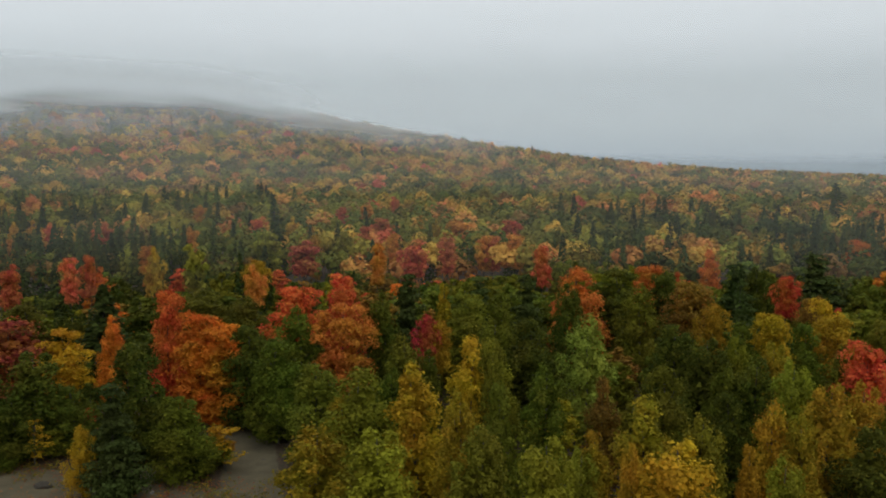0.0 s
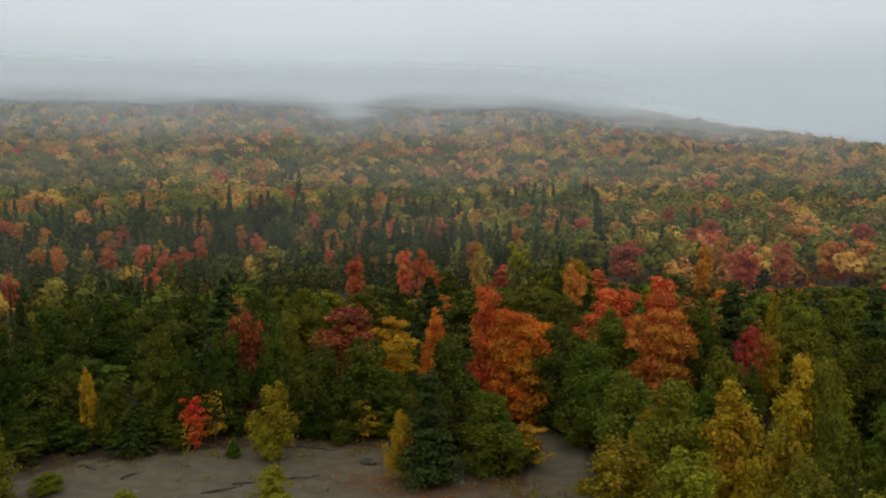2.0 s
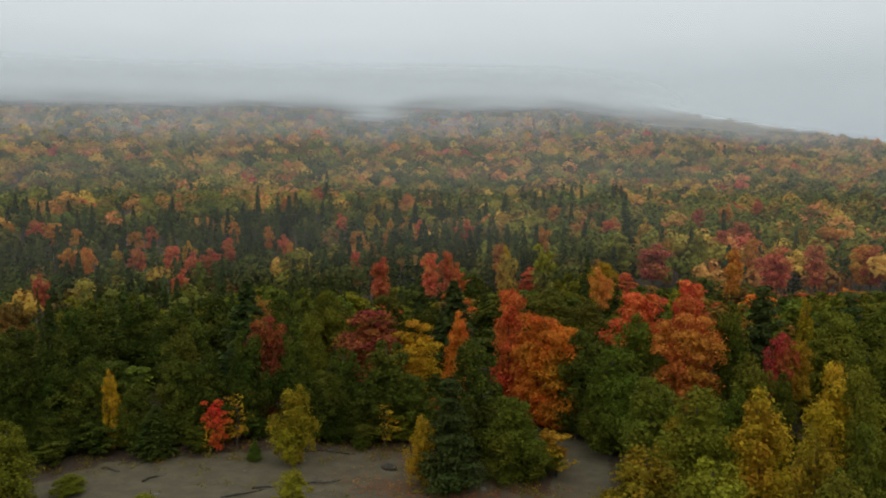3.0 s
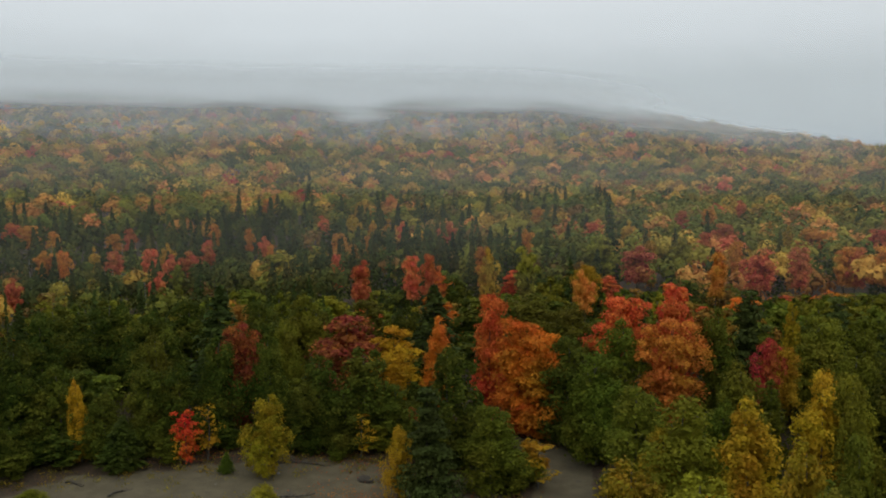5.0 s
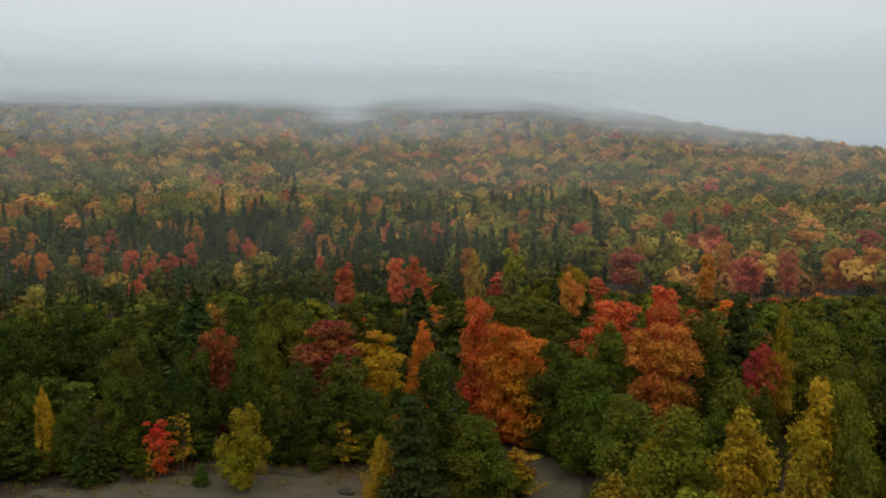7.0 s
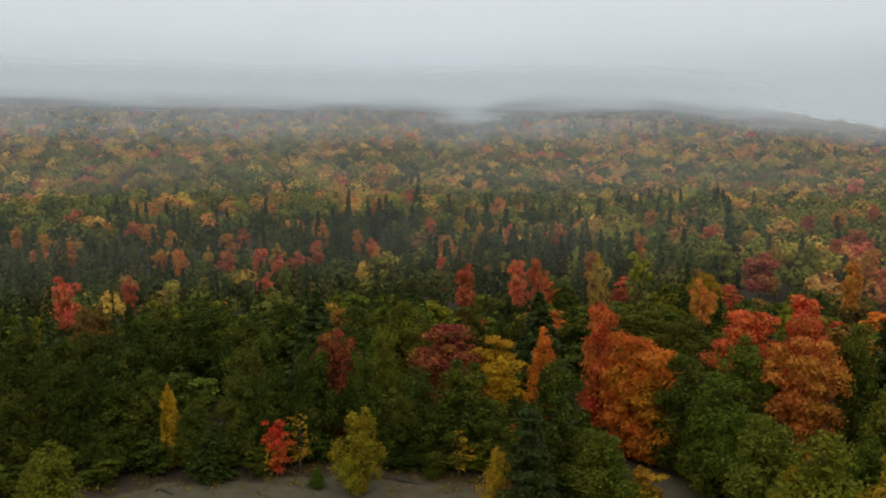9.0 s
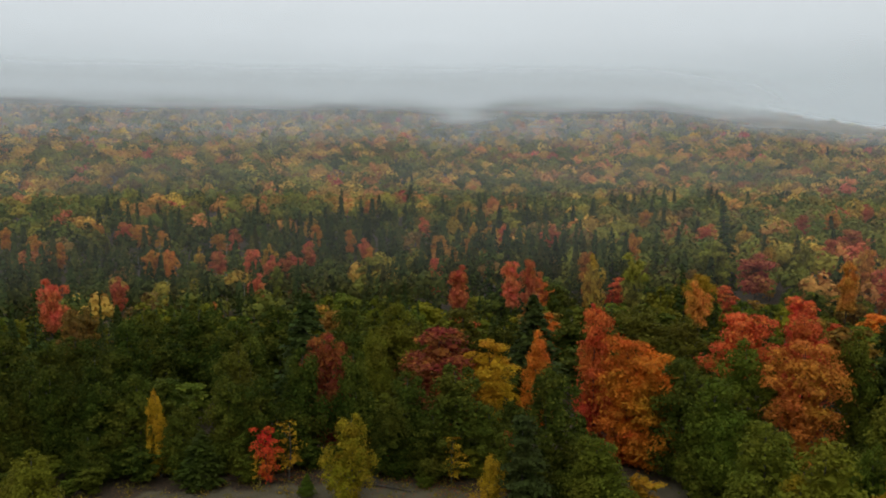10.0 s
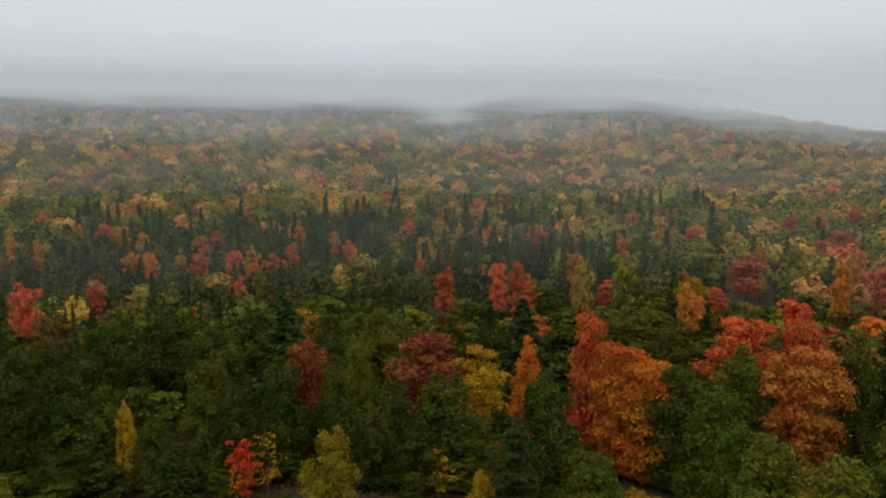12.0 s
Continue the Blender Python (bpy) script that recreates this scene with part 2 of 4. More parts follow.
def cloud_bank(lift, low, high, most):
    """A sheet of cloud that follows the tree tops up the slope, and thins out just above the crest."""
    az = np.arange(-9, 84, 0.75)
    s = np.linspace(0, 1, 100)
    past = np.linspace(0, 1, 15)[1:, None]
    reach = crest_reach(az)[None, :] + 3
    D = np.concatenate([380 + (reach - 380) * s[:, None], reach + 420 * past])
    B = np.radians(az)[None, :] + 0 * D
    x, y = -D * np.sin(B), D * np.cos(B)
    z = ground(x, y) + lift
    z[100:] = z[99] + 78 * past
    rise = np.degrees(np.arctan2(z - 19.6, D))
    crest = rise[99][None, :]
    rough = np.array([noise.noise((a * 0.012, b * 0.012, lift)) + 0.5 * noise.noise((a * 0.035, b * 0.035, lift)) for a, b in zip(x.ravel(), y.ravel())]).reshape(x.shape)
    # a tongue of cloud hangs down a gully
    sag = rise + 0.32 * rough * (1 - smooth(3.8, 4.6, rise)) + 0.7 * np.exp(-((az - 28.0) / 2.2) ** 2)[None, :] * smooth(0.5, 2.0, rise)
    west = smooth(1.5, 15, az)[None, :]
    top = np.minimum(high, crest - 0.15)
    thick = most * smooth(np.minimum(low, top - 1.8), top, sag) * (0.3 + 0.7 * west) * smooth(-7, 3, az)[None, :]
    thick[:100] *= 1 - (1 - west) * smooth(0.88, 1.0, s)[:, None]
    thick[100:] = thick[99] * (1 - smooth(0, 1, past)) if most == 1.0 else 0.0
    cloud_sheet("cloud_bank", x, y, z, thick, cloud_grey, "grey low cloud lying over the wooded hillside", "cloud")


for lift, low, high, most in ((10, 0.6, 2.8, 0.24), (13, 1.6, 3.8, 0.24), (16, 2.8, 4.9, 1.0)):
    cloud_bank(lift, low, high, most)


def haze_sheet(first, last, top, most, low, high, fade, mat):
    """A thin slanting sheet across the land, added to stand in for distance haze."""
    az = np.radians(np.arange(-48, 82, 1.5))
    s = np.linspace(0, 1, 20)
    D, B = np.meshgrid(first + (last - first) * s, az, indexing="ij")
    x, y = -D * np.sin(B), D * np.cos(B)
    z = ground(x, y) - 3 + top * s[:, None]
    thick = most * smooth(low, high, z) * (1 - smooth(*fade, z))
    cloud_sheet("haze_sheet", x, y, z, thick, mat, "thin slanting sheet standing in for distance haze", "mist")


haze_sheet(112, 215, 110, 0.06, 2, 11, (30, 100), haze_white)
haze_sheet(330, 450, 120, 0.11, 4, 18, (50, 115), haze_white)
# added beyond the crest, in place of the blue hazy lowland
haze_sheet(2000, 2200, 90, 0.85, -20, -19, (14, 52), haze_blue)


# ---- trees ----
def cards(at, size, rng, out=None, lean=0.6, narrow=0.85):
    """Small leaf faces at the points: a triangle each, turned at random, a little outwards where out is given."""
    n = len(at)
    nor = rng.normal(size=(n, 3))
    if out is not None:
        nor = nor * (1 - lean) + out * lean * 1.6
    nor /= np.linalg.norm(nor, axis=1)[:, None] + 1e-9
    u = np.cross(nor, rng.normal(size=(n, 3)))
    u /= np.linalg.norm(u, axis=1)[:, None] + 1e-9
    v = np.cross(nor, u)
    s = (size * rng.uniform(0.6, 1.4, n))[:, None]
    corners = np.stack([at + u * s * 0.6, at - u * s * 0.35 + v * s * 0.5 * narrow, at - u * s * 0.35 - v * s * 0.5 * narrow], 1)
    return corners.reshape(-1, 3), np.arange(3 * n).reshape(-1, 3)


def tube(path, radii_, sides):
    """Rings along a path, as a tapered limb."""
    path, rings = np.asarray(path, float), []
    for i, p in enumerate(path):
        d = path[min(i + 1, len(path) - 1)] - path[max(i - 1, 0)]
        d = d / (np.linalg.norm(d) + 1e-9)
        a = np.cross(d, (0.31, 0.94, 0.12))
        a /= np.linalg.norm(a) + 1e-9
        b = np.cross(d, a)
        w = np.arange(sides) * 2 * math.pi / sides
        rings.append(p + radii_[i] * (np.cos(w)[:, None] * a + np.sin(w)[:, None] * b))
    return np.concatenate(rings), grid_faces(len(path), sides, True)


def joined(pieces):
    verts, faces, n = [], [], 0
    for v, f in pieces:
        verts.append(v)
        faces.append(f + n)
        n += len(v)
    return np.concatenate(verts), np.concatenate(faces)


def outline(kind, h):
    """Crown radius (0 to 1) at the height h (0: lowest leaves, 1: tip)."""
    if kind == "round":
        return np.sqrt(np.clip(1 - ((h - 0.48) / 0.56) ** 2, 0, 1))
    if kind == "oval":
        return np.clip(1 - np.abs((h - 0.38) / 0.64) ** 2.3, 0, 1) ** 0.75
    if kind == "flame":
        return np.clip((1 - h) ** 0.55 * np.clip(h * 5 + 0.35, 0, 1), 0, 1)
    if kind == "pine":
        return np.clip((1 - h) ** 0.75 * np.clip(h * 4 + 0.6, 0, 1), 0, 1)
    return np.clip(1 - h, 0, 1) ** 0.8


def leafy_tree(kind, seed, boughs, leaves, leaf, lowest=0.16, limbs=16, bark_mat=None):
    """Meshes of a tree 10 m high and 4.6 m wide: trunk with its limbs, and a crown of leafy boughs with gaps between them."""
    rng = np.random.default_rng(seed)
    h = rng.uniform(0, 1, boughs * 5)
    keep = rng.uniform(0, 1, len(h)) < 0.22 + 0.78 * outline(kind, h)
    h = np.sort(h[keep][:boughs])
    h[-1] = 0.92 if kind == "round" else 0.97
    turn = np.arange(len(h)) * 2.399 + seed + rng.normal(size=len(h)) * 0.35
    flat = {"round": 0.62, "pine": 0.44}.get(kind, 1.05)
    wide = {"round": 1.1, "pine": 1.15}.get(kind, 0.80)
    size = (0.42 + 0.45 * outline(kind, h)) * rng.uniform(0.75, 1.3, len(h))
    lobe = 1 + (0.26 if kind == "round" else 0.16) * np.sin(turn * 2 + seed) + 0.15 * np.sin(turn * 3 + h * 7 + seed * 2.1)
    rad = np.maximum(outline(kind, h) * lobe * 2.2 - size * 0.5, 0.0) * rng.uniform(0.30, 1.0, len(h)) ** 0.5
    z = 10 * (lowest + (1 - lowest) * h * 0.95)
    centre = np.stack([np.cos(turn) * rad, np.sin(turn) * rad, z], 1)
    away = np.stack([np.cos(turn), np.sin(turn), np.full(len(h), 0.9)], 1)
    who = np.repeat(np.arange(len(h)), leaves)
    way = rng.normal(size=(len(who), 3))
    way /= np.linalg.norm(way, axis=1)[:, None] + 1e-9
    way += away[who] * 0.42
    way /= np.linalg.norm(way, axis=1)[:, None] + 1e-9
    # most leaves sit on the bough's skin, a few stick out on their twigs
    depth = np.where(rng.uniform(0, 1, len(who)) < 0.16, rng.uniform(1.0, 1.45, len(who)), rng.uniform(0.55, 1.05, len(who)))
    at = centre[who] + way * (depth * size[who])[:, None] * np.array([wide, wide, flat])
    if kind in ("round", "pine"):
        at[:, 2] -= 0.16 * (depth * size[who]) ** 2
    out = way * np.array([1 / wide, 1 / wide, 1 / max(flat, 0.6)])
    out[:, 2] += 0.25
    out /= np.linalg.norm(out, axis=1)[:, None] + 1e-9
    outer = cards(at, leaf, rng, out, 0.62)
    # sparse larger sprays of leaves along the limbs inside
    m = len(who) // 11
    hi = rng.uniform(0.02, 0.9, m)
    ti, ri = rng.uniform(0, 6.283, m), np.sqrt(rng.uniform(0, 1, m)) * outline(kind, hi) * 1.25
    inner = cards(np.stack([np.cos(ti) * ri, np.sin(ti) * ri, 10 * (lowest + (1 - lowest) * hi * 0.9)], 1), leaf * 2.4, rng)
    crown = joined([outer, inner])
    bend = rng.uniform(-0.25, 0.25, 2)
    path = [(bend[0] * math.sin(s * 2.6), bend[1] * math.sin(s * 3.1), -0.4 + 9.6 * s) for s in np.linspace(0, 1, 8)]
    stem = tube(path, np.linspace(0.11, 0.02, 8), 7)
    arms = []
    for i in rng.choice(len(h), min(limbs, len(h)), replace=False):
        end = centre[i]
        z0 = max(0.9, end[2] - (1.0 + 0.5 * np.hypot(end[0], end[1])))
        s = np.clip((z0 + 0.4) / 9.6, 0, 1)
        start = np.array([bend[0] * math.sin(s * 2.6), bend[1] * math.sin(s * 3.1), z0])
        mid = start * 0.45 + end * 0.55 + (0, 0, -0.12)
        arms.append(tube([start, mid, end], [0.035, 0.022, 0.008], 4))
    b = bark_mat or grey_bark
    fit_to = np.array([2.3, 2.3, 0]) / np.quantile(np.hypot(at[:, 0], at[:, 1]), 0.97) + np.array([0, 0, 10 / at[:, 2].max()])
    crown = (crown[0] * fit_to, crown[1])
    stem, arms = (stem[0] * fit_to, stem[1]), [(v * fit_to, f) for v, f in arms]
    return mesh_of("trunk", *joined([stem] + arms), [b], None, True), crown


def needle_tree(seed, levels, arms, per_arm, leaf, lowest=0.06, droop=0.22, ragged=0.25, broad=False):
    """A spruce or pine 10 m high and 4 m wide at its skirt."""
    rng = np.random.default_rng(seed)
    at, out, sticks = [], [], []
    for i in range(levels):
        s = i / (levels - 1)
        z = 10 * (lowest + (0.985 - lowest) * s ** 0.92)
        reach = 2.0 * (1 - s) ** 0.8 * np.clip(0.6 + s * 4, 0, 1) + 0.10
        if broad:
            reach = 2.0 * math.sin(math.pi * min(1, 0.30 + 0.72 * s)) ** 0.7 + 0.15
        for j in range(max(4, int(arms * (1 - 0.45 * s)))):
            w = rng.uniform(0, 2 * math.pi)
            length = reach * rng.uniform(1 - ragged, 1.12)
            d = np.array([math.cos(w), math.sin(w), 0])
            side = np.array([-d[1], d[0], 0])
            m = max(2, int(per_arm * (0.35 + 0.65 * length / 2)))
            q = np.sort(rng.uniform(0.15, 1, m))
            p = d * (q * length)[:, None] + np.array([0, 0, z]) - np.array([0, 0, 1]) * (droop * length * q ** 1.6)[:, None]
            p += side * (rng.uniform(-1, 1, m) * 0.34 * length * (1.1 - q))[:, None]
            p[:, 2] += rng.uniform(-0.10, 0.10, m)
            at.append(p)
            out.append(np.tile(d * 0.35 + np.array([0, 0, 1.0]), (m, 1)))
            if j % 3 == 0:
                sticks.append(tube([(0, 0, z), d * length * 0.9 + np.array([0, 0, z - droop * length * 0.8])], [0.03, 0.008], 3))
    crown = cards(np.concatenate(at), leaf, rng, np.concatenate(out), 0.6, 0.6)
    stem = tube([(0, 0, z) for z in np.linspace(-0.4, 9.9, 6)], np.linspace(0.16, 0.01, 6), 6)
    return mesh_of("trunk", *joined([stem] + sticks), [grey_bark], None, True), crown


CROWNS = {}


def stock(kind):
    """The few tree shapes that are shared by all the trees of a kind."""
    if kind not in CROWNS:
        made = []
        k = sum(map(ord, kind))
        for i in range(4):
            seed = k * 10 + i
            if kind == "near_round":
                made.append((leafy_tree("round", seed, 42, 190, 0.20, 0.04), leaf_green, leaf_warm))
            elif kind == "near_high":
                made.append((leafy_tree("round", seed, 34, 150, 0.20, 0.48), leaf_green, leaf_warm))
            elif kind == "mid_high":
                made.append((leafy_tree("round", seed, 22, 100, 0.32, 0.46, 8), leaf_green, leaf_warm))
            elif kind == "sapling":
                made.append((leafy_tree("round", seed, 22, 75, 0.27, 0.10, 16), leaf_green, leaf_warm))
            elif kind == "sparse":
                made.append((leafy_tree("round", seed, 11, 34, 0.34, 0.2, 11, birch_bark), leaf_green, leaf_warm))
            elif kind == "near_oval":
                made.append((leafy_tree("oval", seed, 46, 170, 0.19, 0.03, 12, birch_bark), leaf_green, leaf_warm))
            elif kind == "near_flame":
                made.append((leafy_tree("flame", seed, 44, 170, 0.19, 0.02, 12, birch_bark), leaf_green, leaf_warm))
            elif kind == "near_spruce":
                made.append((needle_tree(seed, 36, 12, 24, 0.34), needle, needle))
            elif kind == "near_pine":
                made.append((leafy_tree("pine", seed, 60, 130, 0.21, 0.0, 20), needle, needle))
            elif kind == "fill_round":
                made.append((leafy_tree("round", seed, 34, 110, 0.29, 0.1), leaf_green, leaf_warm))
            elif kind == "fill_oval":
                made.append((leafy_tree("oval", seed, 32, 110, 0.28, 0.03, 8, birch_bark), leaf_green, leaf_warm))
            elif kind == "mid_round":
                made.append((leafy_tree("round", seed, 22, 82, 0.42, 0.15, 6), leaf_green, leaf_warm))
            elif kind == "mid_oval":
                made.append((leafy_tree("oval", seed, 22, 78, 0.40, 0.1, 6, birch_bark), leaf_green, leaf_warm))
            elif kind == "mid_spruce":
                made.append((needle_tree(seed, 24, 9, 11, 0.50, 0.1), needle, needle))
        CROWNS[kind] = [((trunk, mesh_of("crown", *crown, [cool])), (trunk, mesh_of("crown", *crown, [warm]))) for (trunk, crown), cool, warm in made]
    return CROWNS[kind]


WARM = {HONEY, FLAME, AMBER, SCARLET, (0.34, 0.07, 0.035), YELLOW, GOLD, ORANGE, RED, CRIMSON, MAROON, RUST}
tree_rng = random.Random(5)
STOOD, CHOSEN = [], []


def tree(name, kind, x, y, height, width, colour, label, group, category="tree", warm=None):
    """One tree that stands on the land, with its trunk and crown."""
    rng = tree_rng
    STOOD.append((x, y, width))
    CHOSEN.append((x, y, width, height))
    shapes = stock(kind)[rng.randrange(len(stock(kind)))]
    meshes = shapes[1 if (colour in WARM if warm is None else warm) else 0]
    whole = new(name)
    whole.empty_display_size = 0.5
    across = width / (4.0 if "spruce" in kind or "pine" in kind else 4.6)
    whole.matrix_world = pose(x, y, float(ground(x, y)), rng.uniform(-2.5, 2.5), rng.uniform(-2.5, 2.5), rng.uniform(0, 360)) @ Matrix.Diagonal((across, across, height / 10, 1))
    for part_name, me in zip(("trunk", "crown"), meshes):
        ob = new(part_name, me)
        ob.parent = whole
        if part_name == "crown":
            v, tilt = rng.uniform(0.84, 1.2), rng.uniform(0.90, 1.10)
            ob.color = (colour[0] * v * tilt, colour[1] * v, colour[2] * v, 1)
    return tagged(whole, label, category, group)

# trees near the clearing: x, y, height, crown width
RED_SAPLING = [
    (-36.3, 48.1, 3.9, 1.9),
]
YELLOW_GREEN_SHRUB = [
    (-30.3, 48.3, 5.5, 3.3),
]
PINE_SAPLING = [
    (-33.1, 48, 1.4, 1.1),
]
YELLOW_SAPLING = [
    (-21.1, 48.5, 4.5, 1.8),
]
DARK_PINE = [
    (-19.0, 48.2, 6.9, 3.0),
]
SMALL_SPRUCE = [
    (-39.7, 45.9, 3.6, 3.1),
]
YELLOW_BIRCH = [
    (-44.1, 46.9, 5.8, 1.3),
]
DARK_RED_MAPLE = [
    (-32.3, 63.3, 7.9, 6.3), (-36.6, 55, 8.4, 2),
]
YELLOW_MAPLE = [
    (-29.3, 64.7, 7, 4.3),
]
ORANGE_MAPLE = [
    (-26.4, 67, 7.8, 2.4),
]
WHITE_PINE = [
    (-29.7, 74.4, 9.4, 4.1), (-40.3, 57.2, 10.7, 4.1), (-81, 74.4, 8.7, 2.6),
]
GREEN_EDGE = [
    (-46.6, 44.2, 6.3, 3.6), (-44.8, 45.8, 6.7, 3), (-41.7, 46.7, 4.8, 2.8), (-40.1, 48.8, 6.5, 3.1), (-38.2, 50.1, 6.4, 3.3),
    (-36.5, 52, 8, 3.4), (-33.4, 53.9, 8.2, 3), (-30.1, 54.2, 6.8, 3.7), (-27.4, 55.8, 7.2, 4.8), (-45.7, 42.6, 3.5, 2.5),
    (-30.4, 53.2, 4.1, 3.1), (-27.9, 54.2, 4.5, 3.5), (-24.8, 55.9, 4.8, 3.1), (-50.9, 40.2, 5.8, 3.4), (-50.4, 42, 6.1, 2.9),
    (-49.6, 43.3, 7.1, 3.1), (-48.1, 44, 5, 2.6), (-50.1, 40.7, 3.3, 2.1),
]
GREEN_BACK = [
    (-57.9, 58.1, 9, 5.8), (-56.2, 62.5, 9.2, 5.8), (-49.8, 60.1, 8.5, 4.7), (-49.9, 65.1, 8.9, 5.3), (-43.7, 67, 8.6, 4.8),
    (-33.8, 77, 6.8, 4.8), (-48.2, 45.2, 8.1, 3.8), (-54.7, 52.9, 8.5, 4), (-44, 55.8, 7.7, 3.5), (-58.1, 45.9, 8.1, 4.5),
    (-61.5, 51.3, 7, 4.3), (-54.6, 42.3, 7.3, 3.4), (-64.7, 56.6, 6.8, 4.9), (-54.1, 44.4, 6.5, 3.5),
]
OLIVE_BACK = [
    (-38.1, 77.1, 7.7, 6.3), (-25, 88.6, 7.2, 8.2), (-20.3, 87.7, 6.5, 5.4), (-42.9, 52.8, 7.6, 3.7), (-41.4, 73.1, 7.2, 4.3),
]
YGREEN_BACK = [
    (-41, 71.1, 8.8, 4.4), (-37.3, 61.6, 7.8, 2.7),
]
FRONT_BUSH = [
    (-25.8, 41.5, 2.7, 2.1), (-39.8, 38.8, 1.2, 1.9), (-33.8, 38.4, 1.1, 1.6),
]
LEFT_BIRCH = [
    (-40.5, 35.1, 5.5, 3.4), (-42.2, 35.6, 4.4, 2.3),
]
YELLOW_TWIGS = [
    (-36.5, 50.6, 3.9, 2.1), (-27.1, 55.3, 3, 1.9), (-37.6, 49.1, 2, 1.1), (-14.2, 54.5, 2.9, 2.1),
]
SMALL_GREENS = [
    (-27.5, 52.6, 1.1, 1.1), (-30.6, 53.5, 1.2, 1.6), (-37.6, 47.9, 1.8, 1.9), (-45.5, 42.6, 1.5, 1.8), (-43.9, 46.4, 2.4, 2.5),
    (-42.8, 46.6, 1.7, 1.9),
]
RED_BITS = [
    (-30.8, 53.9, 1.4, 1), (-24.4, 57.3, 2.8, 1),
]
MID_ORANGE = [
    (-193.1, 161.7, 9, 5.6), (-181.6, 164.9, 9, 7.1), (-169.4, 161.8, 9, 3.7), (-154.6, 165.7, 9, 5.1), (-143, 190.1, 9, 5.2),
    (-146.7, 137.2, 9, 4.4), (-141, 137.9, 9, 3.6), (-128.2, 185.8, 9, 3.2), (-103.8, 158.2, 9, 3.2), (-164.4, 247.9, 9, 5.8),
    (-97.3, 176.7, 9, 5), (-85.3, 167.9, 9, 3), (-47.5, 161.6, 9, 3.5), (-67.3, 235.4, 9, 4.8), (-8.5, 143.2, 9, 3.4),
    (-20.7, 232.1, 9, 5.5), (3.5, 173.2, 9, 8.3), (6.9, 142.2, 9, 4.6),
]
MID_ORANGE_B = [
    (-9.2, 117.4, 9, 4), (-21.6, 97.7, 9, 2.1), (12.3, 144.5, 9, 7.2), 
    (-42.4, 122.2, 9, 2.3), (-184.9, 136.8, 9, 4.3), (-171.2, 132.8, 9, 3.8), (-199.4, 139.3, 9, 3.5),
    (-144, 139.1, 9, 3.7),
]
MID_RED = [
    (-188, 166.2, 9, 5.7), (-157.7, 175, 9, 4.7), (-131.8, 142.2, 9, 4.6), (-128.5, 149, 9, 5), (-117.3, 142.1, 9, 3.7),
    (-117.1, 149.1, 9, 5.1), (-126.1, 165.6, 9, 4), (-115.5, 173.3, 9, 4.3), (-98.1, 116.9, 9, 2.7), (-115.6, 103.1, 9, 3.2),
    (-121.5, 210.4, 9, 5.1), (-55, 107.5, 9, 3.5), (-47.4, 108, 9, 2.3), (-46.8, 112.4, 9, 1.9), (-78.2, 196.4, 9, 5),
    (-92.8, 201.5, 9, 2.9), (-72.8, 132.8, 9, 2.2), (-41.4, 190.9, 9, 4.5),
]
MID_RED_B = [
    (-12.7, 181.3, 9, 7.4), (-4, 130.4, 9, 6), (-15.4, 272.2, 9, 5), (-14.7, 158.7, 9, 4.5), (0.8, 136.9, 9, 4.5),
    (8.2, 141.1, 9, 3.7), (13.6, 174, 9, 6.3), (14.1, 118.7, 9, 2.7), 
    (-93.7, 75, 10.2, 2.1),
]
MID_RUST = [
    (-79.5, 68.7, 8.6, 3.4), (-76.6, 64.4, 8.5, 2.3),
]
MID_MAROON = [
    (-21.7, 131, 8.4, 6.2), (-26.9, 225.4, 9, 4.3),
]
MID_YELLOW = [
    (-143.1, 148.2, 9, 3.6), (-132.1, 158.8, 9, 4.2), (-114.4, 213.9, 9, 6), (-128, 244.7, 9, 5.4), (-102.1, 203.6, 9, 3.9),
    (-98.8, 207.2, 9, 6.6), (-85.2, 195, 9, 3.1), (-39.7, 117.6, 9, 2.3), (-34.7, 195, 9, 5.6), (-23.2, 157, 9, 2.8),
    (-4.7, 235.2, 9, 4), (-1.3, 175.2, 9, 3.6),
]
MID_LIME = [
    (-91.3, 141.4, 9, 6), (-103.7, 128.2, 9, 3.1), (-29.5, 143.9, 9, 6), (-34.2, 117.4, 9, 4), (-17.1, 146.5, 9, 4.1),
    (-23.4, 183.7, 9, 2.8),
]
MID_SPRUCE = [
    (-190, 186.7, 11, 4.2), (-175, 183.2, 11, 3.4), (-166.7, 190.7, 11, 4.1), (-137.9, 188.2, 11, 4.2), (-164.4, 230.2, 11, 4.4),
    (-157.5, 232.8, 11, 4.4), (-66.9, 175, 12, 4.4), (-60.2, 164.7, 11, 3.7), (-45.4, 142.9, 11, 3.3), (-104.2, 223.9, 11, 4.5),
    (-99.1, 230.5, 11, 4.9), (-65.1, 144.7, 11, 4.2), (-64.2, 135.6, 11, 3.5), (-62.8, 126.3, 11, 3.1), (-152.9, 252.9, 11, 5),
    (-36.7, 136.6, 11, 2.8), (-95.2, 234, 11, 4.3), (-139.7, 252.8, 11, 4.5),
]
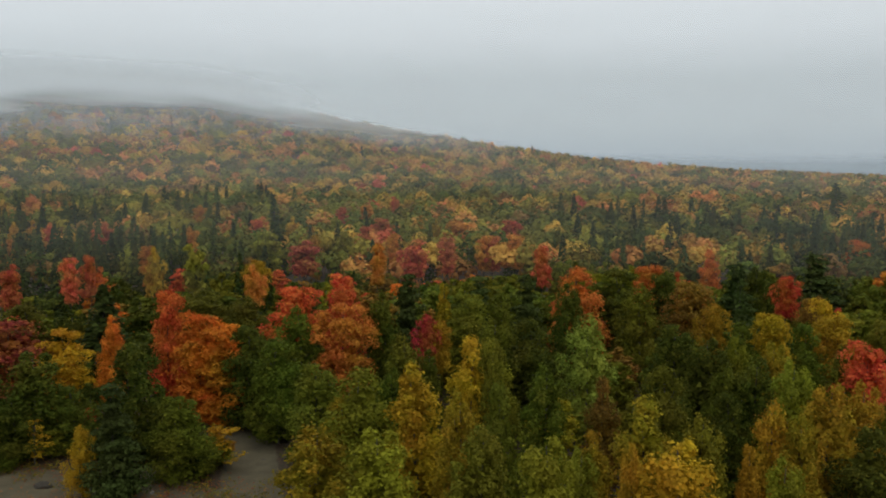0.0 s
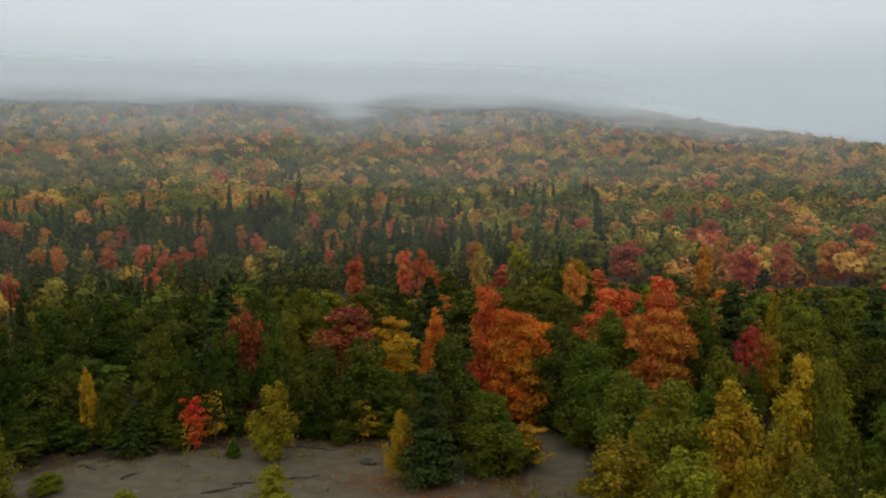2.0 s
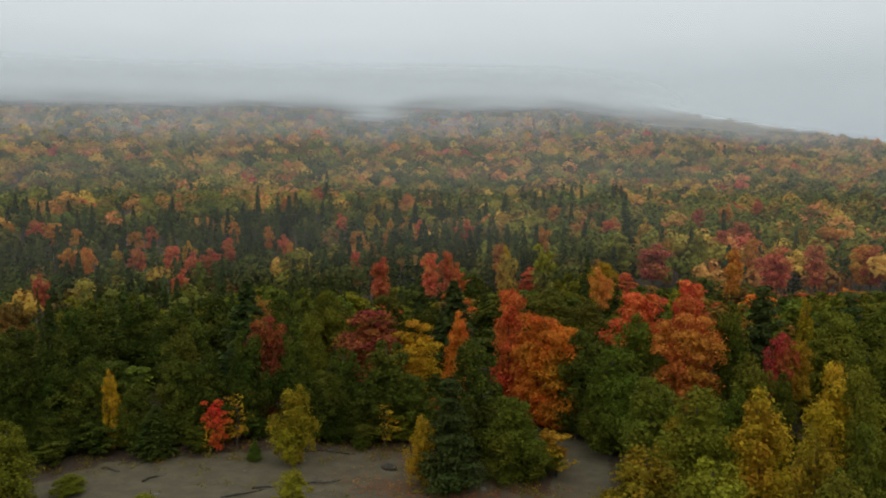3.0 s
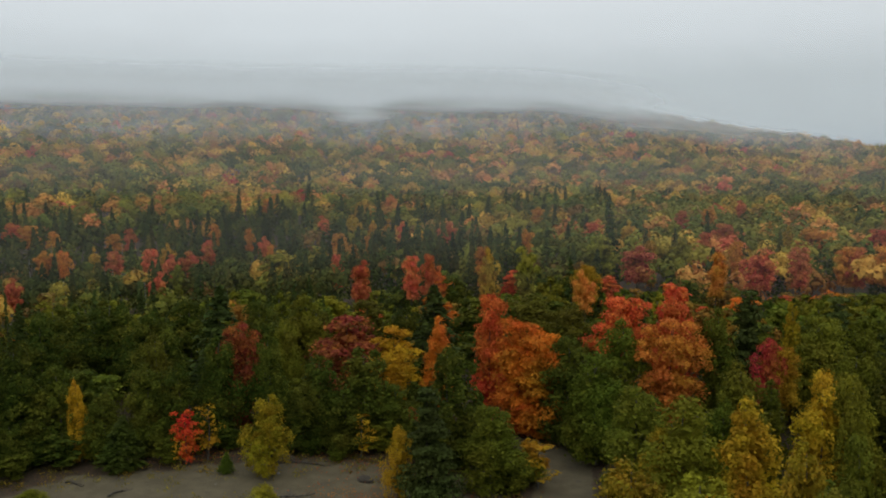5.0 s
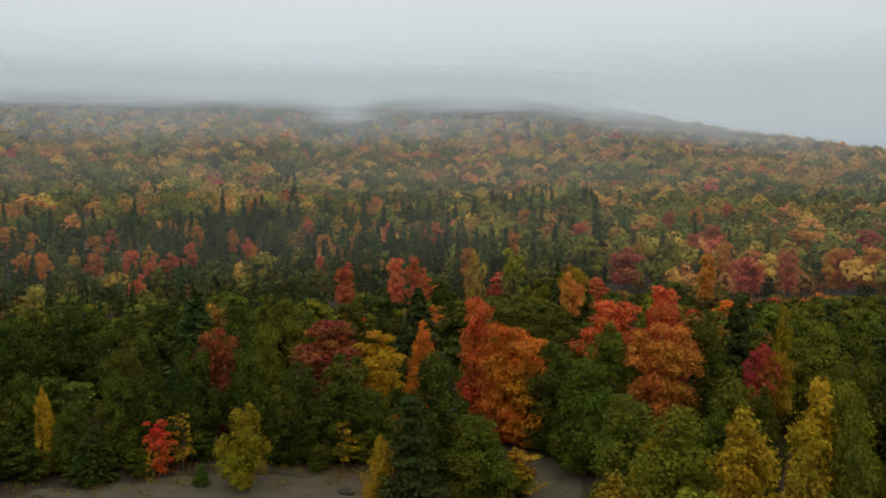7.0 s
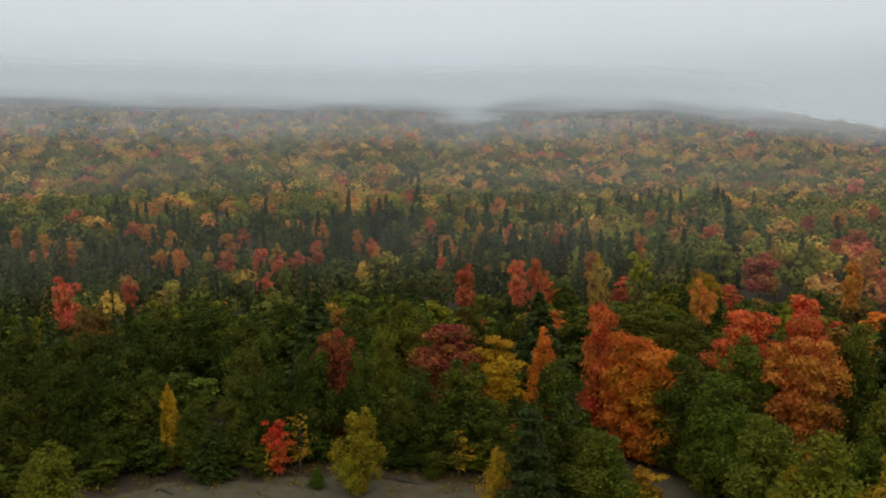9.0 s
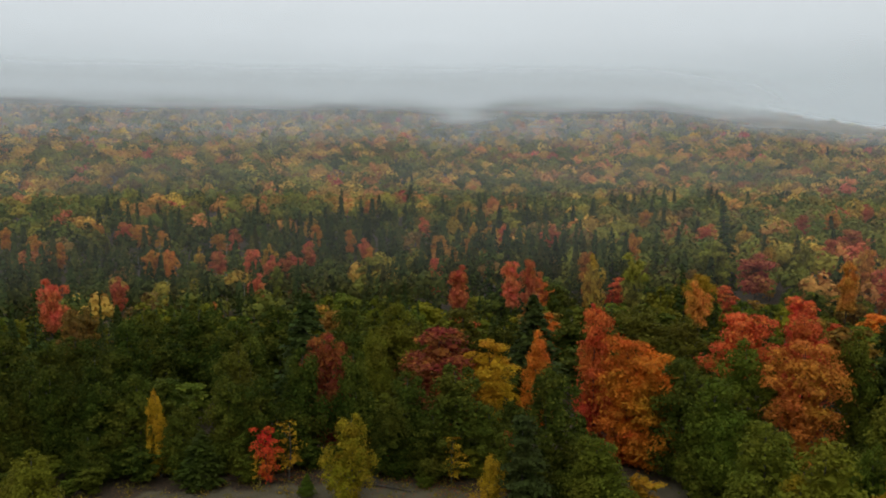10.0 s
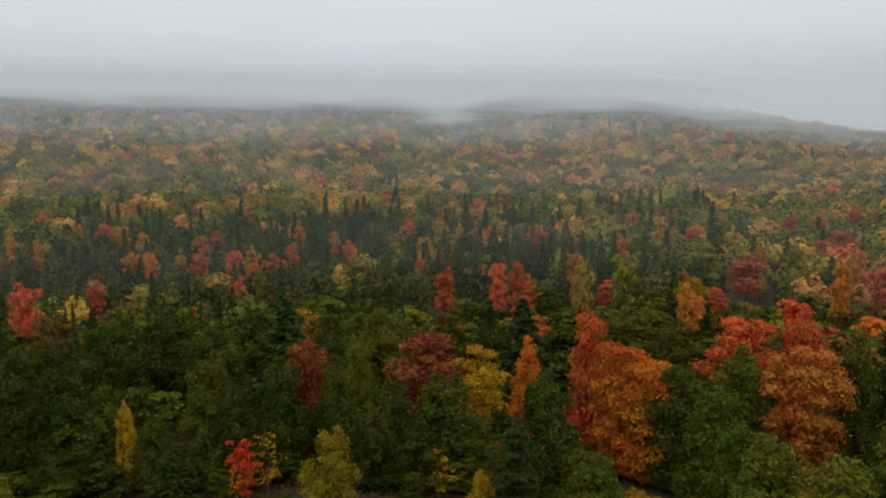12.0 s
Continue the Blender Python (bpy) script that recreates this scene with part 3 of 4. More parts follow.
MID_SPRUCE_B = [
    (-29.9, 153.8, 14, 6), (-44.9, 131.1, 11, 3.1), (-112.9, 228.7, 11, 4.4), (-115.5, 183.5, 11, 3.4), (-89.8, 117, 11, 2.8),
    (76.8, 205.1, 11, 5.4), (118, 257.8, 13, 10.2), (41.5, 95.3, 11, 3.8), (41.5, 154.5, 11, 3.5), (40.4, 144.7, 11, 2.9),
    (25.9, 73.9, 11, 2.5), (61.7, 156.4, 11, 3.7), (53.3, 226.7, 11, 4.5), (-65.8, 53.4, 11, 2.8), (-69.1, 62.9, 10, 1.1),
]

DARK_LEAFY_OVAL_ROWS = [
    (-19.9, 54.2, 8.4, 3.6), (-14.2, 61.6, 8, 3.7), (6.3, 59.4, 9, 3.6), (16, 57.8, 9, 3.8), (17.2, 53.5, 8.8, 3.3),
    (18.5, 49.4, 8.4, 2.9), (20.3, 39.3, 7.4, 3.2), (16, 46.6, 7.2, 2.3), (36.4, 97.4, 9.4, 3.4), (11.2, 73.9, 9.4, 3),
]
GREEN_BUSH_OVAL_ROWS = [
    (-16.2, 51.2, 5.6, 3.4),
]
AMBER_OVAL_ROWS = [
    (-14.6, 54.1, 2.8, 1.5), (8.1, 34.6, 8.2, 1.4), (16.3, 40.3, 8.4, 2.2), (19.6, 42.2, 8.8, 3.1), (22.1, 44.3, 8.4, 2.5),
]
GREEN_BIRCH_OVAL_ROWS = [
    (-11.4, 58.4, 7.6, 3.2), (-7.8, 52.2, 7.4, 3.7), (-11.3, 66.6, 8.6, 3.6), (-2.9, 52.4, 7, 2.3), (-1, 58.5, 6.9, 2.2), (4.8, 70.3, 9, 3.7),
    (5.8, 48.9, 8.2, 2.6), (21.5, 60, 8.6, 3), (25.9, 60.7, 8.4, 3.1), (17.1, 51, 7.8, 2.5),
]
FRESH_BIRCH_OVAL_ROWS = [
    (-4.6, 47.8, 8.2, 3.6), (6.6, 38.7, 6.6, 2),
]
GREEN_BIRCH_FLAME_ROWS = [
    (-12.7, 60.4, 5, 2.9),
]
SLENDER_GREEN_OVAL_ROWS = [
    (-4.7, 69.3, 9.4, 3),
]
YELLOW_FLAME_ROWS = [
    (-1.2, 46, 8.8, 3.2), (0.2, 73.5, 9.4, 2),
]
OLIVE_YELLOW_OVAL_ROWS = [
    (-6.4, 40.5, 7, 3.7), (-5.9, 47.9, 6.4, 2.2), (0.8, 41.5, 8.6, 2.4), (9.6, 40.6, 8.6, 2.9), (17.3, 39.6, 8, 2),
    (21.6, 54.9, 8.4, 2.3),
]
LIME_OVAL_ROWS = [
    (-3.1, 38.9, 7.4, 3.6), (4.3, 35, 8.4, 3), (11.9, 38.7, 8.2, 2.7), (19, 54.5, 8.8, 2.4), (19.5, 46.8, 9, 2.8),
    (14.4, 34.4, 7.6, 2.2), (3.1, 57.3, 8, 2.9),
]
OLIVE_OVAL_ROWS = [
    (-2.5, 54.4, 8.8, 2.9), (3.1, 51.9, 9, 2.3), (3.1, 43.4, 8.4, 2.1), (1.7, 38.7, 7.8, 2.8), (17.5, 74.2, 9.4, 3.7),
    (12, 46.5, 8.8, 2.9), (26, 54.1, 8.2, 2.8), (32.3, 62.1, 8.6, 2.8), (4, 61, 8.6, 3),
]
AMBER_ROUND_ROWS = [
    (-0.3, 63, 8, 1.9), (20.9, 65, 9, 2.1), (29.2, 62, 8.6, 2.8), (-23, 105.3, 9, 3.1),
]
OLIVE_ROUND_ROWS = [
    (1.9, 68.2, 9.2, 3.7),
]
YELLOW_OVAL_ROWS = [
    (1.6, 52.5, 9, 2.6),
]
RUST_OVAL_ROWS = [
    (9.6, 49.3, 7.2, 1.9),
]
DARK_LEAFY_ROUND_ROWS = [
    (17.4, 84.5, 9.6, 4.8), (22.3, 86.4, 9.4, 3.5),
]
GOLD_OVAL_ROWS = [
    (9.4, 32.9, 8.8, 3.7),
]
OLIVE_YELLOW_FLAME_ROWS = [
    (7.4, 39.3, 7.2, 2.2),
]
RUST_ROUND_ROWS = [
    (22.7, 77.5, 9.2, 3.7), (30.9, 70.5, 8.8, 2.5),
]
YELLOW_ROUND_ROWS = [
    (23.5, 60.9, 9, 2.7),
]
AMBER_FLAME_ROWS = [
    (14.3, 39, 6.6, 1.5),
]
GOLD_ROUND_ROWS = [
    (31.7, 69.6, 8.8, 2.5),
]
RED_ROUND_ROWS = [
    (26.8, 52.9, 8.6, 3), (36.7, 90.3, 8.8, 2.4), (-13, 73.6, 9, 3.8),
]
BROAD_PINE_PINE_ROWS = [
    (46.4, 104.7, 10.2, 6.1), (28.9, 83.1, 10.4, 3.5), (-2.7, 71, 10.4, 3.1), (7.4, 75.6, 9.8, 3), (3.3, 71.9, 10.2, 3.3),
]
RED_ORANGE_ROUND_ROWS = [
    (24.7, 101, 9.2, 4), (69.6, 143.2, 9.4, 4.6), (-7.9, 66.3, 8.8, 3.7),
]
RED_ORANGE_FLAME_ROWS = [
    (40.3, 127.8, 9.6, 3.2),
]
RUST_RED_OVAL_ROWS = [
    (12.9, 80.5, 10.2, 4.3),
]
PALE_ASPEN_ROUND_ROWS = [
    (10, 57.9, 9.6, 3.3),
]
CRIMSON_ROUND_ROWS = [
    (-1.2, 62, 8.6, 1.6),
]
RED_OVAL_ROWS = [
    (-8.5, 74.3, 9.8, 3.3),
]

def stand(rows_, name, kind, colour, label, group, wide=1.15, broad=0.40):
    for x, y, height, width in rows_:
        if math.hypot(x, y) > 110:
            height *= 1.18
        slim = 0.0 if height < 6.5 or "spruce" in kind or "pine" in kind else broad * height
        tree(name, kind, x, y, height, max(width * wide, slim), colour, label, group, warm=colour[0] > 1.25 * colour[1])


stand(RED_SAPLING, "maple_sapling", "sapling", SCARLET, "bright red young maple at the edge of the dirt clearing", "saplings", 1.0)
stand(YELLOW_GREEN_SHRUB, "birch_sapling", "near_oval", (0.29, 0.225, 0.015), "yellow-green bushy young birch standing in the clearing", "saplings", 0.98)
stand(PINE_SAPLING, "pine_sapling", "near_spruce", GREEN, "small green pine sapling on the bare dirt", "saplings")
stand(YELLOW_SAPLING, "birch_sapling", "near_oval", (0.36, 0.225, 0.016), "slender golden young birch beside a dark pine", "saplings")
stand(DARK_PINE, "pine_tree", "near_pine", SPRUCE, "dense dark green pine at the clearing's edge", "conifers")
stand(SMALL_SPRUCE, "spruce_tree", "near_spruce", DEEP, "low dark spruce at the clearing's edge", "conifers")
stand(FRONT_BUSH, "willow_bush", "near_oval", LIME, "low yellow-green bush on the bare dirt", "bushes")
stand(LEFT_BIRCH, "birch_sapling", "near_oval", OLIVE, "olive and yellow young birch beside the clearing", "saplings")
stand([(x * 0.975, y * 0.975, h, w) for x, y, h, w in YELLOW_TWIGS], "birch_sapling", "sparse", (0.44, 0.25, 0.018), "thin golden sapling under the dark trees", "saplings")
stand(SMALL_GREENS, "bush", "fill_round", GREEN, "low green bush at the foot of the trees", "bushes")
stand(RED_BITS, "maple_sapling", "mid_round", RED, "small red maple shoot under the trees", "saplings")
stand([(x * 0.98, y * 0.98, h, w) for x, y, h, w in YELLOW_BIRCH], "birch_sapling", "near_oval", HONEY, "slender golden young birch before dark trees", "saplings", 1.35)
stand(DARK_RED_MAPLE, "maple_tree", "near_round", MAROON, "dark red maple among green trees", "maples")
stand(YELLOW_MAPLE, "maple_tree", "near_round", HONEY, "bright yellow maple with orange leaves", "maples")
stand(ORANGE_MAPLE, "maple_tree", "near_flame", ORANGE, "tall orange maple among green trees", "maples")
stand(WHITE_PINE, "pine_tree", "near_spruce", SPRUCE, "dark pine rising above the leafy trees", "conifers", 1.6)
stand(GREEN_EDGE, "birch_tree", "near_oval", (0.056, 0.076, 0.009), "green leafy tree at the clearing's edge", "leafy trees")
stand(GREEN_BACK, "maple_tree", "near_oval", (0.044, 0.062, 0.008), "dark green broad-crowned maple tree", "leafy trees")
stand(OLIVE_BACK, "maple_tree", "near_oval", (0.095, 0.088, 0.011), "olive-brown broad-crowned maple tree", "leafy trees")
stand(YGREEN_BACK, "birch_tree", "near_oval", (0.12, 0.125, 0.012), "yellow-green leafy birch tree", "leafy trees")


def plant(rows_, name, kind, colour, label, group, warm):
    for x, y, height, width in rows_:
        tree(name, kind, x, y, height, width * 1.36, colour, label, group, warm=warm)


plant(DARK_LEAFY_OVAL_ROWS, "birch_tree", "near_oval", (0.055, 0.067, 0.008), "dark green leafy tree among birches", "leafy trees", False)
plant(GREEN_BUSH_OVAL_ROWS, "alder_bush", "near_oval", (0.112, 0.118, 0.011), "broad green bush with some yellow leaves", "leafy trees", False)
plant(AMBER_OVAL_ROWS, "birch_tree", "near_oval", (0.34, 0.20, 0.016), "amber birch with thin autumn leaves", "leafy trees", True)
plant(GREEN_BIRCH_OVAL_ROWS, "birch_tree", "near_oval", (0.092, 0.112, 0.011), "green birch with a few yellowing leaves", "leafy trees", False)
plant(FRESH_BIRCH_OVAL_ROWS, "birch_tree", "near_oval", (0.142, 0.155, 0.013), "fresh green birch with a full crown", "leafy trees", False)
plant(GREEN_BIRCH_FLAME_ROWS, "birch_tree", "near_flame", (0.092, 0.112, 0.011), "green birch with a few yellowing leaves", "leafy trees", False)
plant(SLENDER_GREEN_OVAL_ROWS, "birch_tree", "near_oval", (0.098, 0.120, 0.013), "slender green tree beside a red maple", "leafy trees", False)
plant(YELLOW_FLAME_ROWS, "birch_tree", "near_flame", (0.36, 0.26, 0.016), "golden yellow birch with a pointed crown", "leafy trees", True)
plant(OLIVE_YELLOW_OVAL_ROWS, "birch_tree", "near_oval", (0.235, 0.190, 0.014), "olive-yellow birch in autumn leaf", "leafy trees", True)
plant(LIME_OVAL_ROWS, "birch_tree", "near_oval", (0.19, 0.185, 0.014), "yellow-green birch with a bushy crown", "leafy trees", False)
plant(OLIVE_OVAL_ROWS, "birch_tree", "near_oval", (0.125, 0.125, 0.012), "olive-green birch turning yellow", "leafy trees", False)
plant(AMBER_ROUND_ROWS, "birch_tree", "near_high", (0.34, 0.20, 0.016), "amber birch with thin autumn leaves", "leafy trees", True)
plant(OLIVE_ROUND_ROWS, "birch_tree", "near_round", (0.125, 0.125, 0.012), "olive-green birch turning yellow", "leafy trees", False)
plant(YELLOW_OVAL_ROWS, "birch_tree", "near_oval", (0.36, 0.26, 0.016), "golden yellow birch with a pointed crown", "leafy trees", True)
plant(RUST_OVAL_ROWS, "birch_tree", "near_oval", (0.20, 0.115, 0.022), "rust-brown maple among yellow birches", "maples", True)
plant(DARK_LEAFY_ROUND_ROWS, "maple_tree", "near_round", (0.055, 0.067, 0.008), "dark green leafy tree among birches", "leafy trees", False)
plant(GOLD_OVAL_ROWS, "maple_tree", "near_oval", (0.50, 0.295, 0.018), "golden orange maple with a rounded crown", "maples", True)
plant(OLIVE_YELLOW_FLAME_ROWS, "birch_tree", "near_flame", (0.235, 0.190, 0.014), "olive-yellow birch in autumn leaf", "leafy trees", True)
plant(RUST_ROUND_ROWS, "maple_tree", "near_high", (0.20, 0.115, 0.022), "rust-brown maple among yellow birches", "maples", True)
plant(YELLOW_ROUND_ROWS, "birch_tree", "near_high", (0.36, 0.26, 0.016), "golden yellow birch with a pointed crown", "leafy trees", True)
plant(AMBER_FLAME_ROWS, "birch_tree", "near_flame", (0.34, 0.20, 0.016), "amber birch with thin autumn leaves", "leafy trees", True)
plant(GOLD_ROUND_ROWS, "maple_tree", "near_high", (0.50, 0.295, 0.018), "golden orange maple with a rounded crown", "maples", True)
plant(RED_ROUND_ROWS, "maple_tree", "near_high", (0.50, 0.085, 0.034), "red maple at the height of autumn", "maples", True)
plant(BROAD_PINE_PINE_ROWS, "pine_tree", "near_pine", SPRUCE, "dark broad pine in the mixed forest", "conifers", False)
plant(RED_ORANGE_ROUND_ROWS, "maple_tree", "near_round", (0.52, 0.155, 0.030), "red-orange maple with a broad rounded crown", "maples", True)
plant(RED_ORANGE_FLAME_ROWS, "maple_tree", "near_flame", (0.52, 0.155, 0.030), "red-orange maple with a broad rounded crown", "maples", True)
plant(RUST_RED_OVAL_ROWS, "maple_tree", "near_oval", (0.46, 0.120, 0.026), "tall rust-red maple with a narrow crown", "maples", True)
plant(PALE_ASPEN_ROUND_ROWS, "aspen_tree", "near_oval", (0.225, 0.250, 0.034), "pale silvery green aspen with a round crown", "leafy trees", False)
plant(CRIMSON_ROUND_ROWS, "maple_tree", "near_high", CRIMSON, "deep crimson maple among birches", "maples", True)
plant(RED_OVAL_ROWS, "maple_tree", "near_oval", (0.50, 0.085, 0.034), "red maple at the height of autumn", "maples", True)

# the great maple behind the clearing: a red side, an orange heart and golden outer boughs
for (x, y, height, width), colour, label in zip(((-20.9, 64.2, 10.0, 3.5), (-18.3, 62.8, 8.6, 4.6), (-16.3, 62.0, 7.9, 4.4)), ((0.58, 0.105, 0.032), (0.66, 0.165, 0.024), (0.66, 0.215, 0.022)), (
        "large red maple beside an orange one", "large flame-orange maple, golden at its sides", "golden orange maple overhanging the track")):
    tree("maple_tree", "near_round", x, y, height, width, colour, label, "maples")

# maples, birches and spruces that stand out in the middle distance
for rows_, name, kind, colour, label in (
        (MID_ORANGE + MID_ORANGE_B, "maple_tree", "mid_high", FLAME, "orange maple in the mixed forest"),
        (MID_RED + MID_RED_B, "maple_tree", "mid_high", (0.58, 0.125, 0.045), "red maple in the mixed forest"),
        (MID_RUST, "maple_tree", "mid_high", RUST, "rust-brown maple in the mixed forest"),
        (MID_MAROON, "maple_tree", "mid_high", (0.46, 0.10, 0.05), "dark red maple in the mixed forest"),
        (MID_YELLOW, "birch_tree", "mid_oval", AMBER, "golden birch in the mixed forest"),
        (MID_LIME, "birch_tree", "mid_round", LIME, "yellow-green leafy tree in the mixed forest"),
        (MID_SPRUCE + MID_SPRUCE_B, "spruce_tree", "mid_spruce", SPRUCE, "dark spruce in the mixed forest")):
    # some haze is painted into the leaf colour by a little grey, spruces excepted
    hazed = colour if "spruce" in kind else tuple(0.95 * (0.9 * c + 0.1 * sum(colour) / 3) for c in colour)
    stand(rows_, name, kind, hazed, label, "forest trees", 1.1 if "spruce" in kind else 0.95, 0.3)


STOOD_TALL = list(CHOSEN)


# ---- the nearer forest, filled in between ----
def crowded(x, y, gap):
    a = np.array(STOOD)
    return bool((np.hypot(a[:, 0] - x, a[:, 1] - y) < gap * 0.6 + a[:, 2] * 0.3).any())


TALL = np.array([(-math.degrees(math.atan2(a, b)), math.hypot(a, b), w, h) for a, b, w, h in STOOD_TALL])


def shaded(x, y, width):
    """How high a tree may grow here before it hides the lower half of a taller, chosen tree on the slope behind it."""
    r, az = math.hypot(x, y), math.degrees(math.atan2(-x, y))
    apart = np.radians(np.abs(TALL[:, 0] - az)) * TALL[:, 1]
    behind = TALL[(TALL[:, 1] > r + 0.5) & (apart < 0.4 * TALL[:, 2] + 0.4 * width) & (TALL[:, 1] < r + 90)]
    if not len(behind):
        return 99.0
    low = ground(-behind[:, 1] * np.sin(np.radians(behind[:, 0])), behind[:, 1] * np.cos(np.radians(behind[:, 0]))) + 0.42 * behind[:, 3]
    return float((19.6 + (low - 19.6) * r / behind[:, 1]).min() - ground(x, y))


def pick(rng, az, r):
    """Species and colour by where in the forest it stands."""
    u = rng.random()
    if r < 66 and az < 10:
        table = [(0.36, GREEN), (0.60, OLIVE), (0.80, LIME), (0.92, YELLOW), (1, DEEP)]
    elif r < 80 and az > 14:
        table = [(0.06, GREEN), (0.76, DEEP), (0.80, OLIVE), (0.98, SPRUCE), (1, RUST)]
    elif r < 80:
        table = [(0.38, GREEN), (0.60, DEEP), (0.80, OLIVE), (0.92, LIME), (0.97, SPRUCE), (1, RUST)]
    elif az > 14:
        table = [(0.34, SPRUCE), (0.60, DEEP), (0.72, OLIVE), (0.82, GREEN), (0.88, LIME), (0.92, RED), (0.96, ORANGE), (1, RUST)]
    else:
        table = [(0.10, SPRUCE), (0.22, DEEP), (0.46, GREEN), (0.77, OLIVE), (0.83, LIME), (0.93, RUST), (0.97, RED), (1, ORANGE)]
    return next(c for limit, c in table if u <= limit)


fill = random.Random(11)
LABELS = {SPRUCE: "dark spruce in the mixed forest", RED: "red maple in the mixed forest", ORANGE: "orange maple in the mixed forest",
          GOLD: "golden birch in the mixed forest", YELLOW: "yellow birch in the mixed forest", RUST: "rust-brown maple in the mixed forest",
          MAROON: "dark red maple in the mixed forest"}
made = 0
for _ in range(16000):
    az, r = fill.uniform(-32, 63), math.sqrt(fill.uniform(27 ** 2, 132 ** 2))
    x, y = -r * math.sin(radians(az)), r * math.cos(radians(az))
    if made >= 560 or float(clearing(x, y)) > 0.02 or float(clearing(x * 0.95, y * 0.95)) > 0.3 or crowded(x, y, 4.4 if r < 80 else 3.7):
        continue
    colour = pick(fill, az, r)
    near = "fill" if r < 72 else "mid"
    kind = "spruce" if colour == SPRUCE else fill.choice(("round", "oval", "oval"))
    height = fill.uniform(4.2, 6.8) if r < 70 else fill.uniform(7.0, 8.6)
    if colour == SPRUCE:
        height += fill.uniform(0, 1.5)
        near = "mid"
    width = height * (0.30 if colour == SPRUCE else fill.uniform(0.5, 0.68))
    height = min(height, 0.93 * shaded(x, y, width))
    if height < 3.2:
        continue
    name = "spruce_tree" if colour == SPRUCE else "birch_tree" if kind == "oval" else "maple_tree"
    tree(name, near + "_" + kind, x, y, height, width, colour, LABELS.get(colour, "green leafy tree in the mixed forest"), "forest trees")
    made += 1


# low bushes along the foot of the trees round the clearing
for i in range(70):
    az = 8 + 54 * (i + fill.uniform(-0.4, 0.4)) / 70
    edge = float(np.interp(az, [2, 10, 14, 20, 30, 38, 44, 52, 62], [22, 30, 50, 57, 60.5, 60, 60, 58, 48])) + fill.uniform(1.5, 4.5)
    x, y = -edge * math.sin(radians(az)), edge * math.cos(radians(az))
    if float(clearing(x, y)) > 0.5:
        continue
    height = fill.uniform(1.1, 2.6)
    colour = fill.choice((DEEP, DEEP, DEEP, OLIVE, GREEN, DEEP))
    tree("bush", "mid_round", x, y, height, height * fill.uniform(0.9, 1.3), colour, "low green bush at the foot of the trees", "bushes", "bush")


# grey dead trunks standing in the wet hollow
dead_rng = np.random.default_rng(21)
for i in range(26):
    az, r = fill.uniform(40, 60), fill.uniform(118, 235)
    x, y = -r * math.sin(radians(az)), r * math.cos(radians(az))
    tall = fill.uniform(7.5, 10.5)
    lean = dead_rng.normal(size=2) * 0.35
    path = [(lean[0] * s, lean[1] * s, -0.4 + tall * s) for s in np.linspace(0, 1, 6)]
    bits = [tube(path, np.linspace(0.13, 0.03, 6), 6)]
    for _ in range(7):
        s = dead_rng.uniform(0.4, 0.95)
        w, reach = dead_rng.uniform(0, 6.28), dead_rng.uniform(0.4, 1.1)
        start = np.array([lean[0] * s, lean[1] * s, -0.4 + tall * s])
        bits.append(tube([start, start + (math.cos(w) * reach, math.sin(w) * reach, dead_rng.uniform(0.0, 0.5))], [0.035, 0.012], 4))
    snag = new("dead_tree", mesh_of("dead_tree", *joined(bits), [snag_bark], None, True))
    snag.matrix_world = pose(x, y, float(ground(x, y)), 0, 0, 0)
    tagged(snag, "bare grey dead trunk with short stubs", "dead tree", "dead trees")


# ---- litter on the clearing: branches, stones, clods and weeds ----
def fallen_branch(x, y, length, turn, seed):
    r = np.random.default_rng(seed)
    path = [np.array([length * (s - 0.5), 0.12 * length * math.sin(3 * s + seed), 0.06 + 0.05 * math.sin(5 * s)]) for s in np.linspace(0, 1, 6)]
    bits = [tube(path, np.linspace(0.075, 0.02, 6), 6)]
    for k in range(5):
        p = path[1 + k % 5]
        d = np.array([r.uniform(0.1, 0.5), r.uniform(-0.5, 0.5), r.uniform(-0.02, 0.18)]) * length * 0.45
        bits.append(tube([p, p + d * 0.6, p + d], [0.03, 0.018, 0.006], 4))
    ob = new("fallen_branch", mesh_of("fallen_branch", *joined(bits), [grey_bark], None, True))
    ob.matrix_world = pose(x, y, float(ground(x, y)), 0, 0, turn)
    return tagged(ob, "dark fallen branch lying on the bare dirt", "branch", "fallen branches")


for k, (x, y, length, turn) in enumerate(((-29.0, 51.6, 2.6, 20), (-27.0, 46.4, 2.2, 35), (-30.2, 43.0, 2.8, 40), (-29.4, 44.2, 1.8, 15), (-36.9, 42.7, 1.5, 70), (-40.6, 42.7, 1.3, 10))):
    fallen_branch(x, y, length, turn, 40 + k)


def rock(name, x, y, size, flat, mat, seed, label, group):
    r = np.random.default_rng(seed)
    bm = bmesh.new()
    bmesh.ops.create_icosphere(bm, subdivisions=2, radius=1)
    for v in bm.verts:
        v.co *= 1 + 0.35 * noise.noise(v.co * 1.3 + Vector((seed, 0, 0)))
    me = bpy.data.meshes.new(name)
    bm.to_mesh(me)
    bm.free()
    me.materials.append(mat)
    ob = new(name, me)
    ob.matrix_world = pose(x, y, float(ground(x, y)) + size * flat * 0.25, 0, 0, r.uniform(0, 360)) @ Matrix.Diagonal((size, size * r.uniform(0.6, 0.9), size * flat, 1))
    return tagged(ob, label, name.replace("_", " "), group)


rock("dirt_mound", -30.9, 51.4, 0.75, 0.5, clod, 3, "low dark mound of earth on the clearing", "mounds")
